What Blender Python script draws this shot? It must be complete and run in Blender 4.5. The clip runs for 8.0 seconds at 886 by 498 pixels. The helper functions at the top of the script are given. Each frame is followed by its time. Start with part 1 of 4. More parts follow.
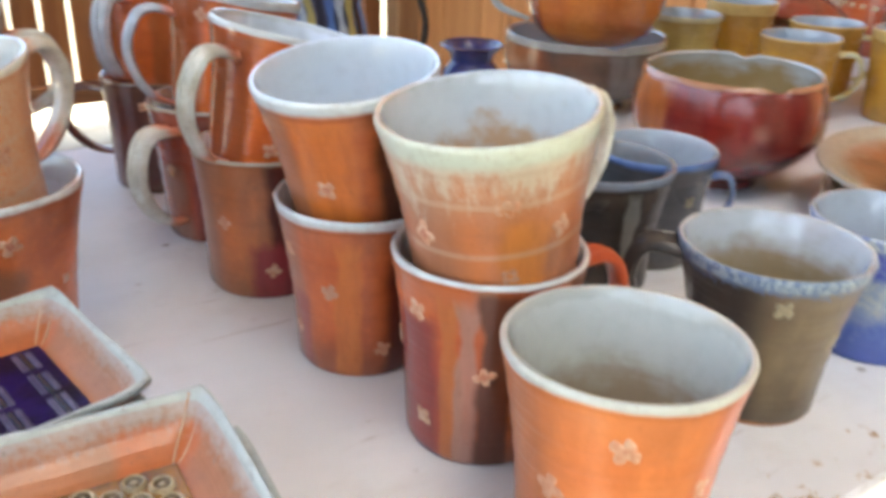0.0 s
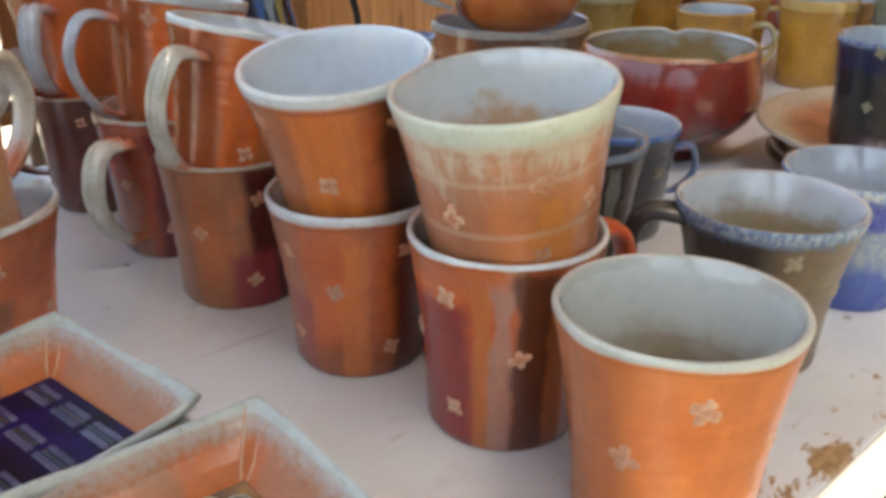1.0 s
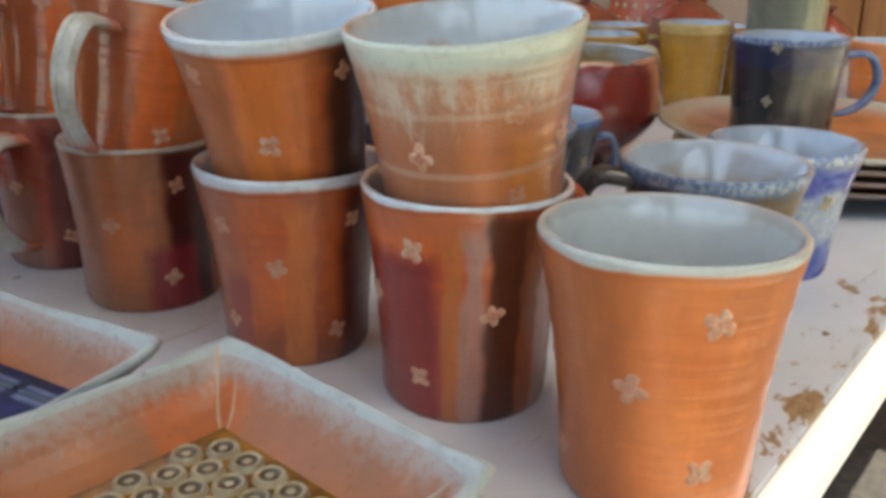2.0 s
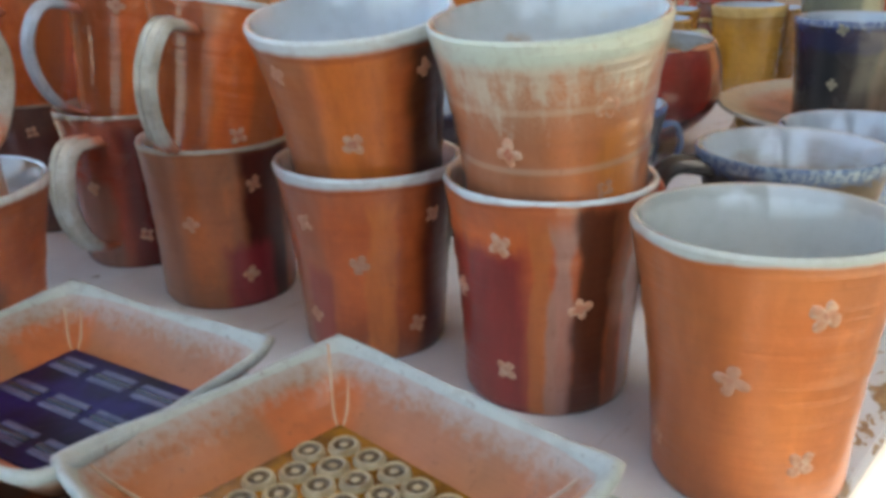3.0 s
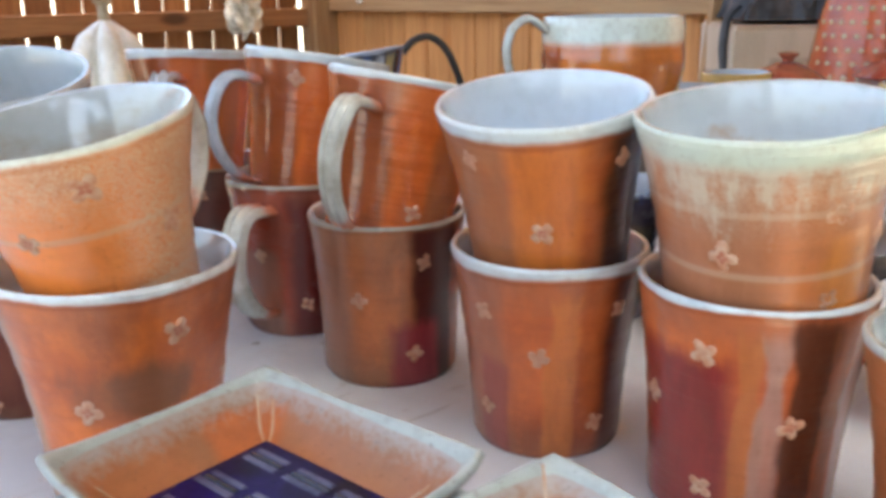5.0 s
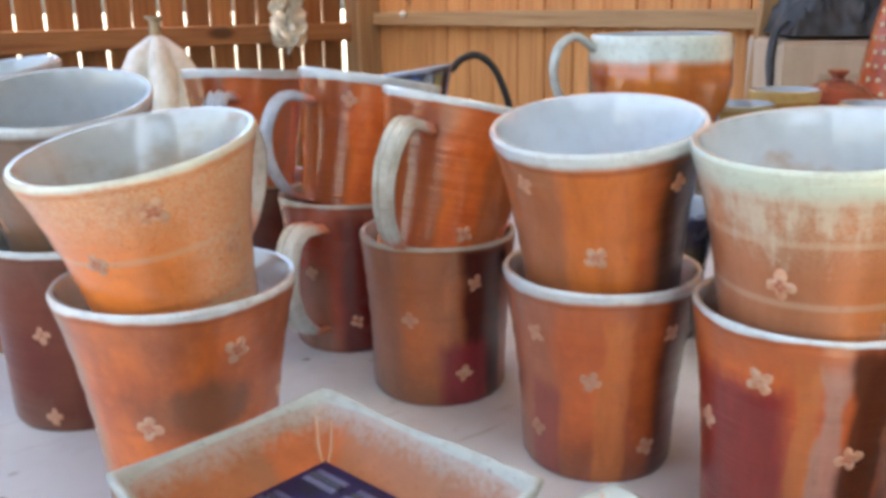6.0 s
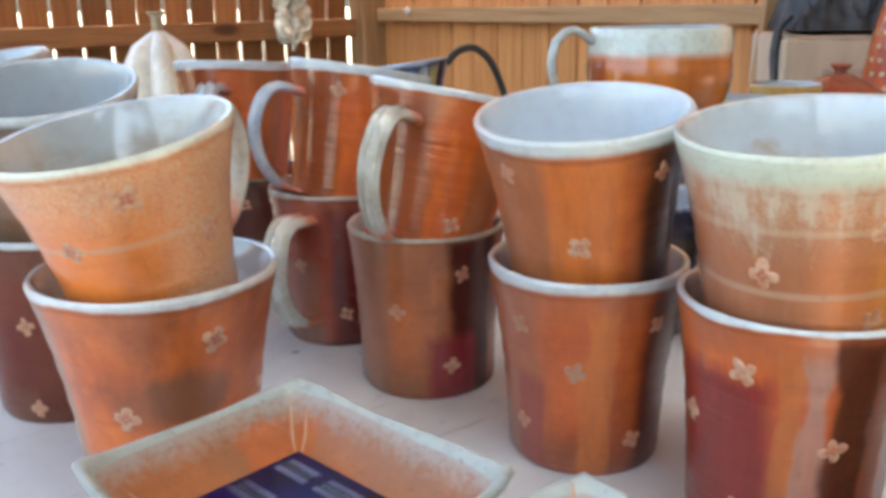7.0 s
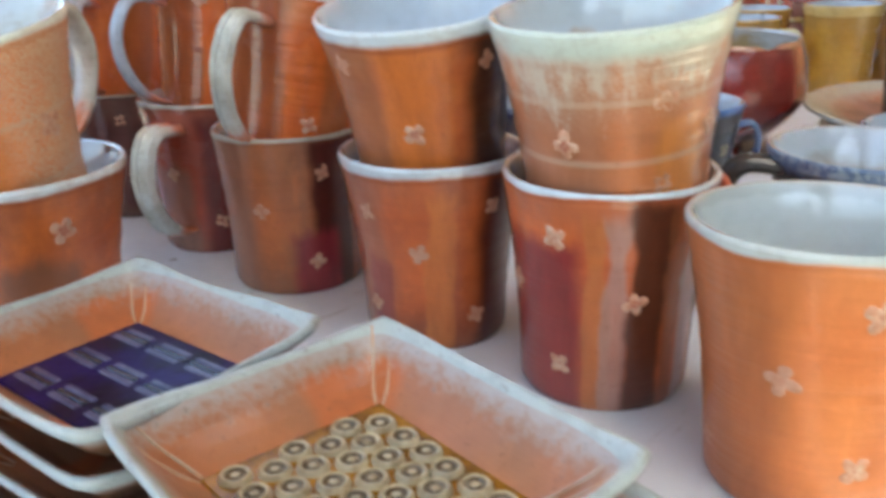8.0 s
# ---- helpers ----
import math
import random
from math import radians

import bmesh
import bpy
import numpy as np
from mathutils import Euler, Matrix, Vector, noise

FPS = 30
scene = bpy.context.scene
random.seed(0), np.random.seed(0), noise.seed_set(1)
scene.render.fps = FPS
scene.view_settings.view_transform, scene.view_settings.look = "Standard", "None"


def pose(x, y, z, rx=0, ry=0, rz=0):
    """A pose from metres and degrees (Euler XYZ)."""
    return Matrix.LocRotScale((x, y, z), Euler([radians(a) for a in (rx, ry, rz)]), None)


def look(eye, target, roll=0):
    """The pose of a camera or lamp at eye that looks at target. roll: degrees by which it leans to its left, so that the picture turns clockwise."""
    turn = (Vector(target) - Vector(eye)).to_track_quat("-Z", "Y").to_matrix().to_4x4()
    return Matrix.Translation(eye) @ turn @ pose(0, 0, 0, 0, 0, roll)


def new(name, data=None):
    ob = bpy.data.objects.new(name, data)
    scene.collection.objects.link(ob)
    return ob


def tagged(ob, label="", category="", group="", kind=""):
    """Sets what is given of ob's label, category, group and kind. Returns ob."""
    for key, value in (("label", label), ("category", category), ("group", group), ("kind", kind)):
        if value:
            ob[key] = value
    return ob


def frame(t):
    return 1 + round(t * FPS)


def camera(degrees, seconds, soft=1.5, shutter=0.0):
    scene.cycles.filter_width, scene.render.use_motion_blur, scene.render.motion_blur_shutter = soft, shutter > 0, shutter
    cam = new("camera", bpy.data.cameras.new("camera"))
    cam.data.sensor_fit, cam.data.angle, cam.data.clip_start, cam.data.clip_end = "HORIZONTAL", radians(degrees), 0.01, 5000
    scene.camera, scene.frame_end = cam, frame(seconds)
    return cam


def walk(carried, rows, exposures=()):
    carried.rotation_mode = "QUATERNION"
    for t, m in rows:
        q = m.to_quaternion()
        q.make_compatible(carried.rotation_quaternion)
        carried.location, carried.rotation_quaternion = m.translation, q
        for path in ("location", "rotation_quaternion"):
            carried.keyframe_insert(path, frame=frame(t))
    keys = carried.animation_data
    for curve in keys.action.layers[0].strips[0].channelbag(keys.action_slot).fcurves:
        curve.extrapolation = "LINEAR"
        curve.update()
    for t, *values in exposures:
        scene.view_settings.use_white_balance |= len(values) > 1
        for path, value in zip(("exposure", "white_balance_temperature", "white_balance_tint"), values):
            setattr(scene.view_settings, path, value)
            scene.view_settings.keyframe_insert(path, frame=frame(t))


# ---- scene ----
cam = camera(53.70, 8.0, soft=3.9, shutter=0.5)
# seconds, eye, turn in degrees
PATH = [
    (0.0, 0.0000, -0.0000, 0.2531, 65.72, -1.77, 1.71),
    (0.2, -0.0116, -0.0099, 0.2425, 66.14, -1.74, -1.62),
    (0.5, -0.0285, -0.0167, 0.2315, 66.28, -2.35, -4.03),
    (0.7, -0.0356, -0.0125, 0.2487, 66.06, -0.61, -4.54),
    (1.0, -0.0526, 0.0079, 0.2428, 65.91, 0.38, -6.58),
    (1.2, -0.0675, 0.0140, 0.2337, 65.30, 0.72, -8.83),
    (1.5, -0.0896, 0.0255, 0.2012, 68.90, -1.46, -12.94),
    (1.7, -0.0862, 0.0215, 0.1889, 70.62, -0.68, -15.41),
    (2.8, -0.1069, 0.0231, 0.1912, 69.55, 1.33, -14.55),
    (3.0, -0.1088, 0.0252, 0.1925, 69.71, 1.43, -13.64),
    (3.2, -0.1112, 0.0276, 0.1979, 69.29, 1.85, -13.48),
    (3.5, -0.1160, 0.0304, 0.1931, 70.80, 1.63, -11.95),
    (3.7, -0.1233, 0.0329, 0.1943, 71.07, 1.62, -10.90),
    (4.0, -0.1281, 0.0412, 0.1974, 72.40, 1.71, -9.19),
    (4.5, -0.1246, 0.0430, 0.1983, 73.07, 1.50, -7.91),
    (4.7, -0.1295, 0.0448, 0.1994, 73.46, 1.03, -7.19),
    (5.0, -0.1359, 0.0502, 0.2012, 73.65, 0.80, -5.81),
    (5.2, -0.1404, 0.0512, 0.2024, 73.77, 0.77, -5.38),
    (6.5, -0.1425, 0.0470, 0.2076, 74.68, 0.92, -2.45),
    (7.0, -0.1321, 0.0509, 0.2023, 74.31, 0.93, -2.74),
    (7.2, -0.1284, 0.0517, 0.2037, 73.46, 1.15, -3.96),
    (7.5, -0.1135, 0.0435, 0.1997, 71.50, 2.10, -4.56),
    (7.7, -0.1075, 0.0316, 0.1927, 70.85, 1.29, -6.12),
    (8.0, -0.0983, 0.0188, 0.1894, 69.88, 1.66, -7.83),
]
# the clip's camera opens and closes as it goes
EXPOSURES = [
    (0.0, 2.53, 6750, 5), (0.5, 2.10, 7000, 5), (0.7, 1.92, 7000, 5), (1.0, 2.05, 7000, 5), (1.5, 1.89, 6850, 4), (3.0, 1.93, 6430, 2), (3.5, 2.06, 6350, 2),
    (4.0, 2.22, 6330, 2), (4.5, 2.45, 6600, 4), (6.5, 2.45, 6650, 5), (7.0, 2.45, 6550, 2), (7.5, 2.46, 6550, 2), (8.0, 2.39, 6280, 2),
]
walk(cam, [(t, pose(*eye_and_turn)) for t, *eye_and_turn in PATH], EXPOSURES)

# ---- light ----
EDGE = 36.0  # the table's front edge runs at this angle
U = Vector((math.cos(radians(EDGE)), math.sin(radians(EDGE)), 0))
N = Vector((-math.sin(radians(EDGE)), math.cos(radians(EDGE)), 0))
GROUND = -0.78

SUN_UP, SUN_FROM = 75.0, -70.0  # degrees above the horizon, bearing from +x
sun_dir = Vector((math.cos(radians(SUN_FROM)) * math.cos(radians(SUN_UP)), math.sin(radians(SUN_FROM)) * math.cos(radians(SUN_UP)), math.sin(radians(SUN_UP))))
sun = new("sun", bpy.data.lights.new("sun", "SUN"))
sun.data.energy, sun.data.angle, sun.data.color = 4.0, radians(0.5), (1.0, 0.93, 0.82)
sun.matrix_world = look(sun_dir * 20, (0, 0, 0))

world = bpy.data.worlds.new("sky")
scene.world = world
world.use_nodes = True
sky = world.node_tree.nodes.new("ShaderNodeTexSky")
sky.sky_type, sky.sun_disc, sky.dust_density = "NISHITA", False, 4.0
sky.sun_elevation, sky.sun_rotation = radians(SUN_UP), radians(90 - SUN_FROM)
back = world.node_tree.nodes["Background"]
world.node_tree.links.new(sky.outputs[0], back.inputs[0])
back.inputs[1].default_value = 0.15


# ---- materials ----
class Nodes:
    """A small writer of node trees: values in, sockets out."""

    def __init__(self, name):
        self.material = bpy.data.materials.new(name)
        self.material.use_nodes = True
        self.tree = self.material.node_tree
        self.bsdf = self.tree.nodes["Principled BSDF"]

    def put(self, socket, value):
        if isinstance(value, bpy.types.NodeSocket):
            self.tree.links.new(value, socket)
        elif isinstance(value, (tuple, list)) and socket.type == "RGBA" and len(value) == 3:
            socket.default_value = (*value, 1)
        else:
            socket.default_value = value

    def node(self, kind, out=0, inputs=(), operation="", clamp=False, ease=""):
        n = self.tree.nodes.new(kind)
        if operation:
            n.operation = operation
        if clamp:
            n.use_clamp = True
        if ease:
            n.interpolation_type = ease
        for key, value in dict(inputs).items():
            self.put(n.inputs[key], value)
        return n.outputs[out]

    def math(self, op, a, b=0.0, c=0.0, clamp=False):
        return self.node("ShaderNodeMath", 0, {0: a, 1: b, 2: c}, operation=op, clamp=clamp)

    def mix(self, amount, a, b):
        n = self.tree.nodes.new("ShaderNodeMix")
        n.data_type, n.clamp_factor = "RGBA", True
        self.put(n.inputs[0], amount), self.put(n.inputs[6], a), self.put(n.inputs[7], b)
        return n.outputs[2]

    def coords(self, kind="Object"):
        return self.node("ShaderNodeTexCoord", kind)

    def scaled(self, vector, x, y, z):
        return self.node("ShaderNodeMapping", 0, {"Vector": vector, "Scale": (x, y, z)})

    def noise(self, vector, scale, detail=4.0, rough=0.55, distort=0.0):
        return self.node("ShaderNodeTexNoise", 0, {"Vector": vector, "Scale": scale, "Detail": detail, "Roughness": rough, "Distortion": distort})

    def step(self, value, low, high):
        return self.node("ShaderNodeMapRange", 0, {0: value, 1: low, 2: high, 3: 0.0, 4: 1.0}, ease="SMOOTHSTEP")

    def bump(self, height, strength, distance):
        relief = self.node("ShaderNodeBump", 0, {"Height": height, "Strength": strength, "Distance": distance})
        self.put(self.bsdf.inputs["Normal"], relief)
        self.put(self.bsdf.inputs["Coat Normal"], relief)

    def finish(self, colour, rough=0.5, metal=0.0, coat=0.0):
        self.put(self.bsdf.inputs["Base Color"], colour)
        self.put(self.bsdf.inputs["Roughness"], rough)
        self.put(self.bsdf.inputs["Metallic"], metal)
        self.put(self.bsdf.inputs["Coat Weight"], coat)
        self.bsdf.inputs["Coat Roughness"].default_value = 0.06
        self.bsdf.inputs["Coat IOR"].default_value = 1.55
        self.bsdf.inputs["Specular IOR Level"].default_value = 0.25 if coat else 0.5
        return self.material


def glaze(name, body, dark, rim, height, flashes=(), rim_deep=0.08, foot=0.0, drips=0.0, speckle=0.2, rough=0.22, lines=(), banded=0.6, washed=0.2, coat=0.75, crust=(), blots=(), ashen=0.55, relief=0.9, fringe=()):
    """Salt-fired glaze: body colour with clouds, flashes (bearing, half width, colour, strength, top), ash at the rim, pale throwing lines."""
    k = Nodes(name)
    at = k.coords()
    sep = k.tree.nodes.new("ShaderNodeSeparateXYZ")
    k.put(sep.inputs[0], at)
    x, y, z = sep.outputs
    up = k.math("DIVIDE", z, height)
    clouds = k.noise(at, 30, 3, 0.5)
    streaks = k.noise(k.scaled(at, 1, 1, 0.2), 120, 4, 0.65)
    grain = k.noise(at, 420, 3)
    bands = k.noise(k.scaled(at, 1, 1, 0.07), 30, 3)
    wash = k.noise(k.scaled(at, 1, 1, 0.6), 24, 5, 0.6)
    rings = k.noise(k.scaled(at, 0.02, 0.02, 1), 900, 2)
    ridges = k.noise(k.scaled(at, 0.04, 0.04, 1), 240, 2)
    colour = k.mix(k.math("MULTIPLY", k.step(clouds, 0.36, 0.7), 0.75), body, dark)
    field = k.noise(k.scaled(at, 1, 1, 0.3), 11, 3)
    colour = k.mix(k.math("MULTIPLY", k.step(field, 0.42, 0.66), 0.38), colour, [0.55 * a + 0.45 * b for a, b in zip(dark, (0.13, 0.09, 0.06))])
    colour = k.mix(k.math("MULTIPLY", k.step(ridges, 0.5, 0.66), 0.14), colour, [v * 0.6 for v in dark])
    colour = k.mix(k.math("MULTIPLY", k.step(bands, 0.46, 0.68), banded * 0.85), colour, [v * 0.62 for v in dark])
    colour = k.mix(k.math("MULTIPLY", k.step(wash, 0.5, 0.72), washed), colour, [0.45 * v + w for v, w in zip(body, (0.12, 0.115, 0.09))])
    colour = k.mix(k.math("MULTIPLY", k.step(streaks, 0.48, 0.74), 0.2), colour, [min(1, v * 1.4) for v in body])
    if foot:
        low = k.math("ADD", up, k.math("MULTIPLY", k.math("SUBTRACT", clouds, 0.5), 0.5))
        colour = k.mix(k.math("MULTIPLY", k.math("SUBTRACT", 1.0, k.step(low, 0.05, 0.34)), foot), colour, [v * 0.42 for v in dark])
    drift = k.noise(k.scaled(at, 1, 1, 0.45), 42, 5, 0.6)
    ends = k.math("ADD", k.step(k.math("ADD", up, k.math("MULTIPLY", k.math("SUBTRACT", drift, 0.5), 0.7)), 0.72, 0.98), k.math("SUBTRACT", 1.0, k.step(k.math("ADD", up, k.math("MULTIPLY", k.math("SUBTRACT", drift, 0.5), 0.6)), 0.0, 0.2)), clamp=True)
    colour = k.mix(k.math("MULTIPLY", ends, ashen), colour, [0.5 * a + 0.5 * b for a, b in zip(dark, (0.2, 0.15, 0.105))])
    colour = k.mix(k.math("MULTIPLY", k.step(drift, 0.56, 0.68), ashen * 0.6), colour, [v * 0.5 for v in dark])
    pepper = k.noise(at, 150, 4, 0.65)
    colour = k.mix(k.math("MULTIPLY", k.step(pepper, 0.5, 0.7), 0.16), colour, [v * 0.6 for v in dark])
    colour = k.mix(k.math("MULTIPLY", k.step(pepper, 0.48, 0.3), 0.14), colour, [min(1.0, v * 1.32 + 0.004) for v in body])
    turn = k.math("ARCTAN2", y, x)
    wander = k.math("MULTIPLY", k.math("SUBTRACT", clouds, 0.5), 0.35)
    # some flashes also carry painted side shading, one a painted highlight
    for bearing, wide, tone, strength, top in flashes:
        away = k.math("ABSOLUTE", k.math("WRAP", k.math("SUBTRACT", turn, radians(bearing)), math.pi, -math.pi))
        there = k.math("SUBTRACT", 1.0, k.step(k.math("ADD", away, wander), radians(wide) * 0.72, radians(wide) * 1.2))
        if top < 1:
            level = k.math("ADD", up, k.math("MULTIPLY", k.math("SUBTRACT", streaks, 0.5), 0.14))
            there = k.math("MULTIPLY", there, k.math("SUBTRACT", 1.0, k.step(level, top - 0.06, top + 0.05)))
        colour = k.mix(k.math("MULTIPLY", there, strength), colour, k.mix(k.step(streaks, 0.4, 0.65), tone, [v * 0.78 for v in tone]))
    for bearing, level, wide, high, tone, strength in blots:
        away = k.math("WRAP", k.math("SUBTRACT", turn, radians(bearing)), math.pi, -math.pi)
        across = k.math("DIVIDE", away, radians(wide))
        over = k.math("DIVIDE", k.math("SUBTRACT", up, level), high)
        off = k.math("SQRT", k.math("ADD", k.math("MULTIPLY", across, across), k.math("MULTIPLY", over, over)))
        off = k.math("ADD", off, k.math("MULTIPLY", k.math("SUBTRACT", wash, 0.5), 2.4))
        colour = k.mix(k.math("MULTIPLY", k.math("SUBTRACT", 1.0, k.step(off, 0.5, 1.05)), strength), colour, tone)
    for bearing, wide, low, strength in crust:
        away = k.math("ABSOLUTE", k.math("WRAP", k.math("SUBTRACT", turn, radians(bearing)), math.pi, -math.pi))
        there = k.math("MULTIPLY", k.math("SUBTRACT", 1.0, k.step(k.math("ADD", away, wander), radians(wide) * 0.5, radians(wide) * 1.2)), k.step(up, low, low + 0.35))
        colour = k.mix(k.math("MULTIPLY", k.math("MULTIPLY", there, k.step(k.noise(k.scaled(at, 1, 1, 1.8), 950, 3, 0.7), 0.36, 0.6)), strength), colour, (0.66, 0.5, 0.34))
    for level in lines:
        off = k.math("ABSOLUTE", k.math("SUBTRACT", up, k.math("ADD", level, k.math("MULTIPLY", k.math("SUBTRACT", clouds, 0.5), 0.015))))
        colour = k.mix(k.math("MULTIPLY", k.math("SUBTRACT", 1.0, k.step(off, 0.006, 0.022)), 0.36), colour, (0.58, 0.46, 0.33))
    if drips:
        run = k.math("ADD", up, k.math("ADD", k.math("MULTIPLY", k.math("SUBTRACT", streaks, 0.5), 0.32 if height < 0.03 else 0.95), k.math("MULTIPLY", k.math("SUBTRACT", grain, 0.5), 0.55 if height < 0.03 else 0.25)))
        colour = k.mix(k.math("MULTIPLY", k.step(run, 1 - rim_deep - drips * 1.2, 1 - rim_deep + 0.08), 0.85), colour, [0.75 * a + 0.25 * b for a, b in zip(rim, body)])
    edge = k.math("ADD", up, k.math("MULTIPLY", k.math("SUBTRACT", clouds, 0.5), 0.06))
    rim = k.mix(k.math("MULTIPLY", k.step(pepper, 0.45, 0.66), 0.45), rim, [0.62 * a + 0.1 * b for a, b in zip(rim, body)])
    below = k.math("ABSOLUTE", k.math("SUBTRACT", edge, 1 - rim_deep * 1.05))
    colour = k.mix(k.math("MULTIPLY", k.math("SUBTRACT", 1.0, k.step(below, 0.004, 0.02)), (0.0 if height < 0.03 else 0.4) if rim_deep < 0.1 else 0.12), colour, [v * 0.55 for v in dark])
    colour = k.mix(k.step(edge, 1 - rim_deep, 1 - rim_deep * 0.55), colour, rim)
    for tone, deep, strength in fringe:
        spots = k.noise(k.scaled(at, 1, 1, 0.7), 330, 4, 0.65)
        ragged = k.math("ADD", up, k.math("MULTIPLY", k.math("SUBTRACT", streaks, 0.5), 0.12))
        colour = k.mix(k.math("MULTIPLY", k.math("MULTIPLY", k.step(spots, 0.42, 0.56), k.step(ragged, 1 - deep, 1 - deep * 0.7)), strength), colour, tone)
    colour = k.mix(k.math("MULTIPLY", k.step(grain, 0.6, 0.72), speckle), colour, [v * 0.5 for v in dark])
    k.bump(k.math("ADD", k.math("MULTIPLY", grain, 0.12), k.math("ADD", k.math("MULTIPLY", ridges, relief), k.math("ADD", clouds, k.math("MULTIPLY", rings, 0.2)))), 0.45, 0.0015)
    return k.finish(colour, k.math("ADD", rough, k.math("MULTIPLY", clouds, 0.2)), 0, coat)


def liner(name, pale, stain, height, stained=0.5, top=0.55, rough=0.13, uneven=0.7):
    """The glossy glaze inside a pot: pale, with tan bloom on the walls below the rim."""
    k = Nodes(name)
    at = k.coords()
    sep = k.tree.nodes.new("ShaderNodeSeparateXYZ")
    k.put(sep.inputs[0], at)
    up = k.math("DIVIDE", sep.outputs[2], height)
    clouds = k.noise(at, 26, 4, 0.6)
    rings = k.noise(k.scaled(at, 0.1, 0.1, 1), 420, 2)
    mottle = k.noise(at, 150, 3)
    colour = k.mix(k.step(mottle, 0.4, 0.75), pale, [v * 0.93 for v in pale])
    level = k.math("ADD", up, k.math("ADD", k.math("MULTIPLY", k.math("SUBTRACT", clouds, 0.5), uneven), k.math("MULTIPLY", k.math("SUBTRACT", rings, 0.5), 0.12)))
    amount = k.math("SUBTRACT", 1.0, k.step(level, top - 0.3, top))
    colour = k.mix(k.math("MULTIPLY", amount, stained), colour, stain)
    lip = k.step(k.math("ADD", up, k.math("MULTIPLY", k.math("SUBTRACT", mottle, 0.5), 0.05)), 0.975, 1.0)
    colour = k.mix(k.math("MULTIPLY", lip, 0.45), colour, (0.36, 0.38, 0.36))
    k.bump(k.math("ADD", rings, k.math("MULTIPLY", mottle, 0.15)), 0.15, 0.0006)
    k.finish(colour, rough, 0, 1.0)
    k.bsdf.inputs["Coat IOR"].default_value = 1.75
    k.bsdf.inputs["Coat Roughness"].default_value = 0.11
    return k.material


def plain(name, colour, other, scale=60.0, rough=0.5, metal=0.0, stretch=(1, 1, 1), bump=0.3, deep=0.001, coat=0.0):
    k = Nodes(name)
    at = k.coords()
    big = k.noise(k.scaled(at, *stretch), scale, 5, 0.6)
    fine = k.noise(at, scale * 8, 3)
    tone = k.mix(k.step(big, 0.35, 0.7), colour, other)
    tone = k.mix(k.math("MULTIPLY", k.step(fine, 0.5, 0.75), 0.3), tone, [v * 0.6 for v in colour])
    k.bump(k.math("ADD", big, k.math("MULTIPLY", fine, 0.3)), bump, deep)
    return k.finish(tone, rough, metal, coat)


def handle_glaze(name, pale, dark, blush):
    """Ash-pale glaze on a pulled handle, with the body's red showing where it joins the pot."""
    k = Nodes(name)
    at = k.coords()
    sep = k.tree.nodes.new("ShaderNodeSeparateXYZ")
    k.put(sep.inputs[0], at)
    away = k.math("SQRT", k.math("ADD", k.math("MULTIPLY", sep.outputs[0], sep.outputs[0]), k.math("MULTIPLY", sep.outputs[1], sep.outputs[1])))
    big, fine = k.noise(at, 70, 5, 0.6), k.noise(at, 420, 3)
    tone = k.mix(k.step(big, 0.35, 0.7), pale, dark)
    tone = k.mix(k.math("MULTIPLY", k.step(fine, 0.52, 0.72), 0.35), tone, [v * 0.55 for v in dark])
    near = k.math("ADD", away, k.math("MULTIPLY", k.math("SUBTRACT", big, 0.5), 0.02))
    tone = k.mix(k.math("MULTIPLY", k.math("SUBTRACT", 1.0, k.step(near, 0.045, 0.056)), 0.85), tone, blush)
    k.bump(k.math("ADD", big, k.math("MULTIPLY", fine, 0.3)), 0.3, 0.0008)
    return k.finish(tone, 0.22, 0, 0.9)


def timber(name, pale, dark, knots=True, rough=0.65, vary=0.5):
    """Sawn boards with grain along their local z; each board its own shade."""
    k = Nodes(name)
    at = k.coords()
    chance = k.node("ShaderNodeObjectInfo", "Random")
    shifted = k.node("ShaderNodeVectorMath", 0, {0: at, 1: k.node("ShaderNodeCombineXYZ", 0, {2: k.math("MULTIPLY", chance, 37.0)})}, operation="ADD")
    rings = k.noise(k.scaled(shifted, 1, 1, 0.05), 30, 5, 0.6, 1.2)
    grain = k.noise(k.scaled(shifted, 1, 1, 0.03), 260, 3)
    tone = k.mix(k.step(rings, 0.35, 0.7), pale, dark)
    tone = k.mix(k.math("MULTIPLY", k.step(grain, 0.5, 0.8), 0.4), tone, [v * 0.55 for v in dark])
    if knots:
        spots = k.node("ShaderNodeTexVoronoi", 0, {"Vector": k.scaled(shifted, 1, 1, 0.4), "Scale": 4.0})
        tone = k.mix(k.math("SUBTRACT", 1.0, k.step(spots, 0.05, 0.12)), tone, [v * 0.35 for v in dark])
    tone = k.mix(k.math("MULTIPLY", chance, vary), tone, [v * 0.6 for v in dark])
    k.bump(k.math("ADD", rings, k.math("MULTIPLY", grain, 0.5)), 0.4, 0.002)
    return k.finish(tone, rough)


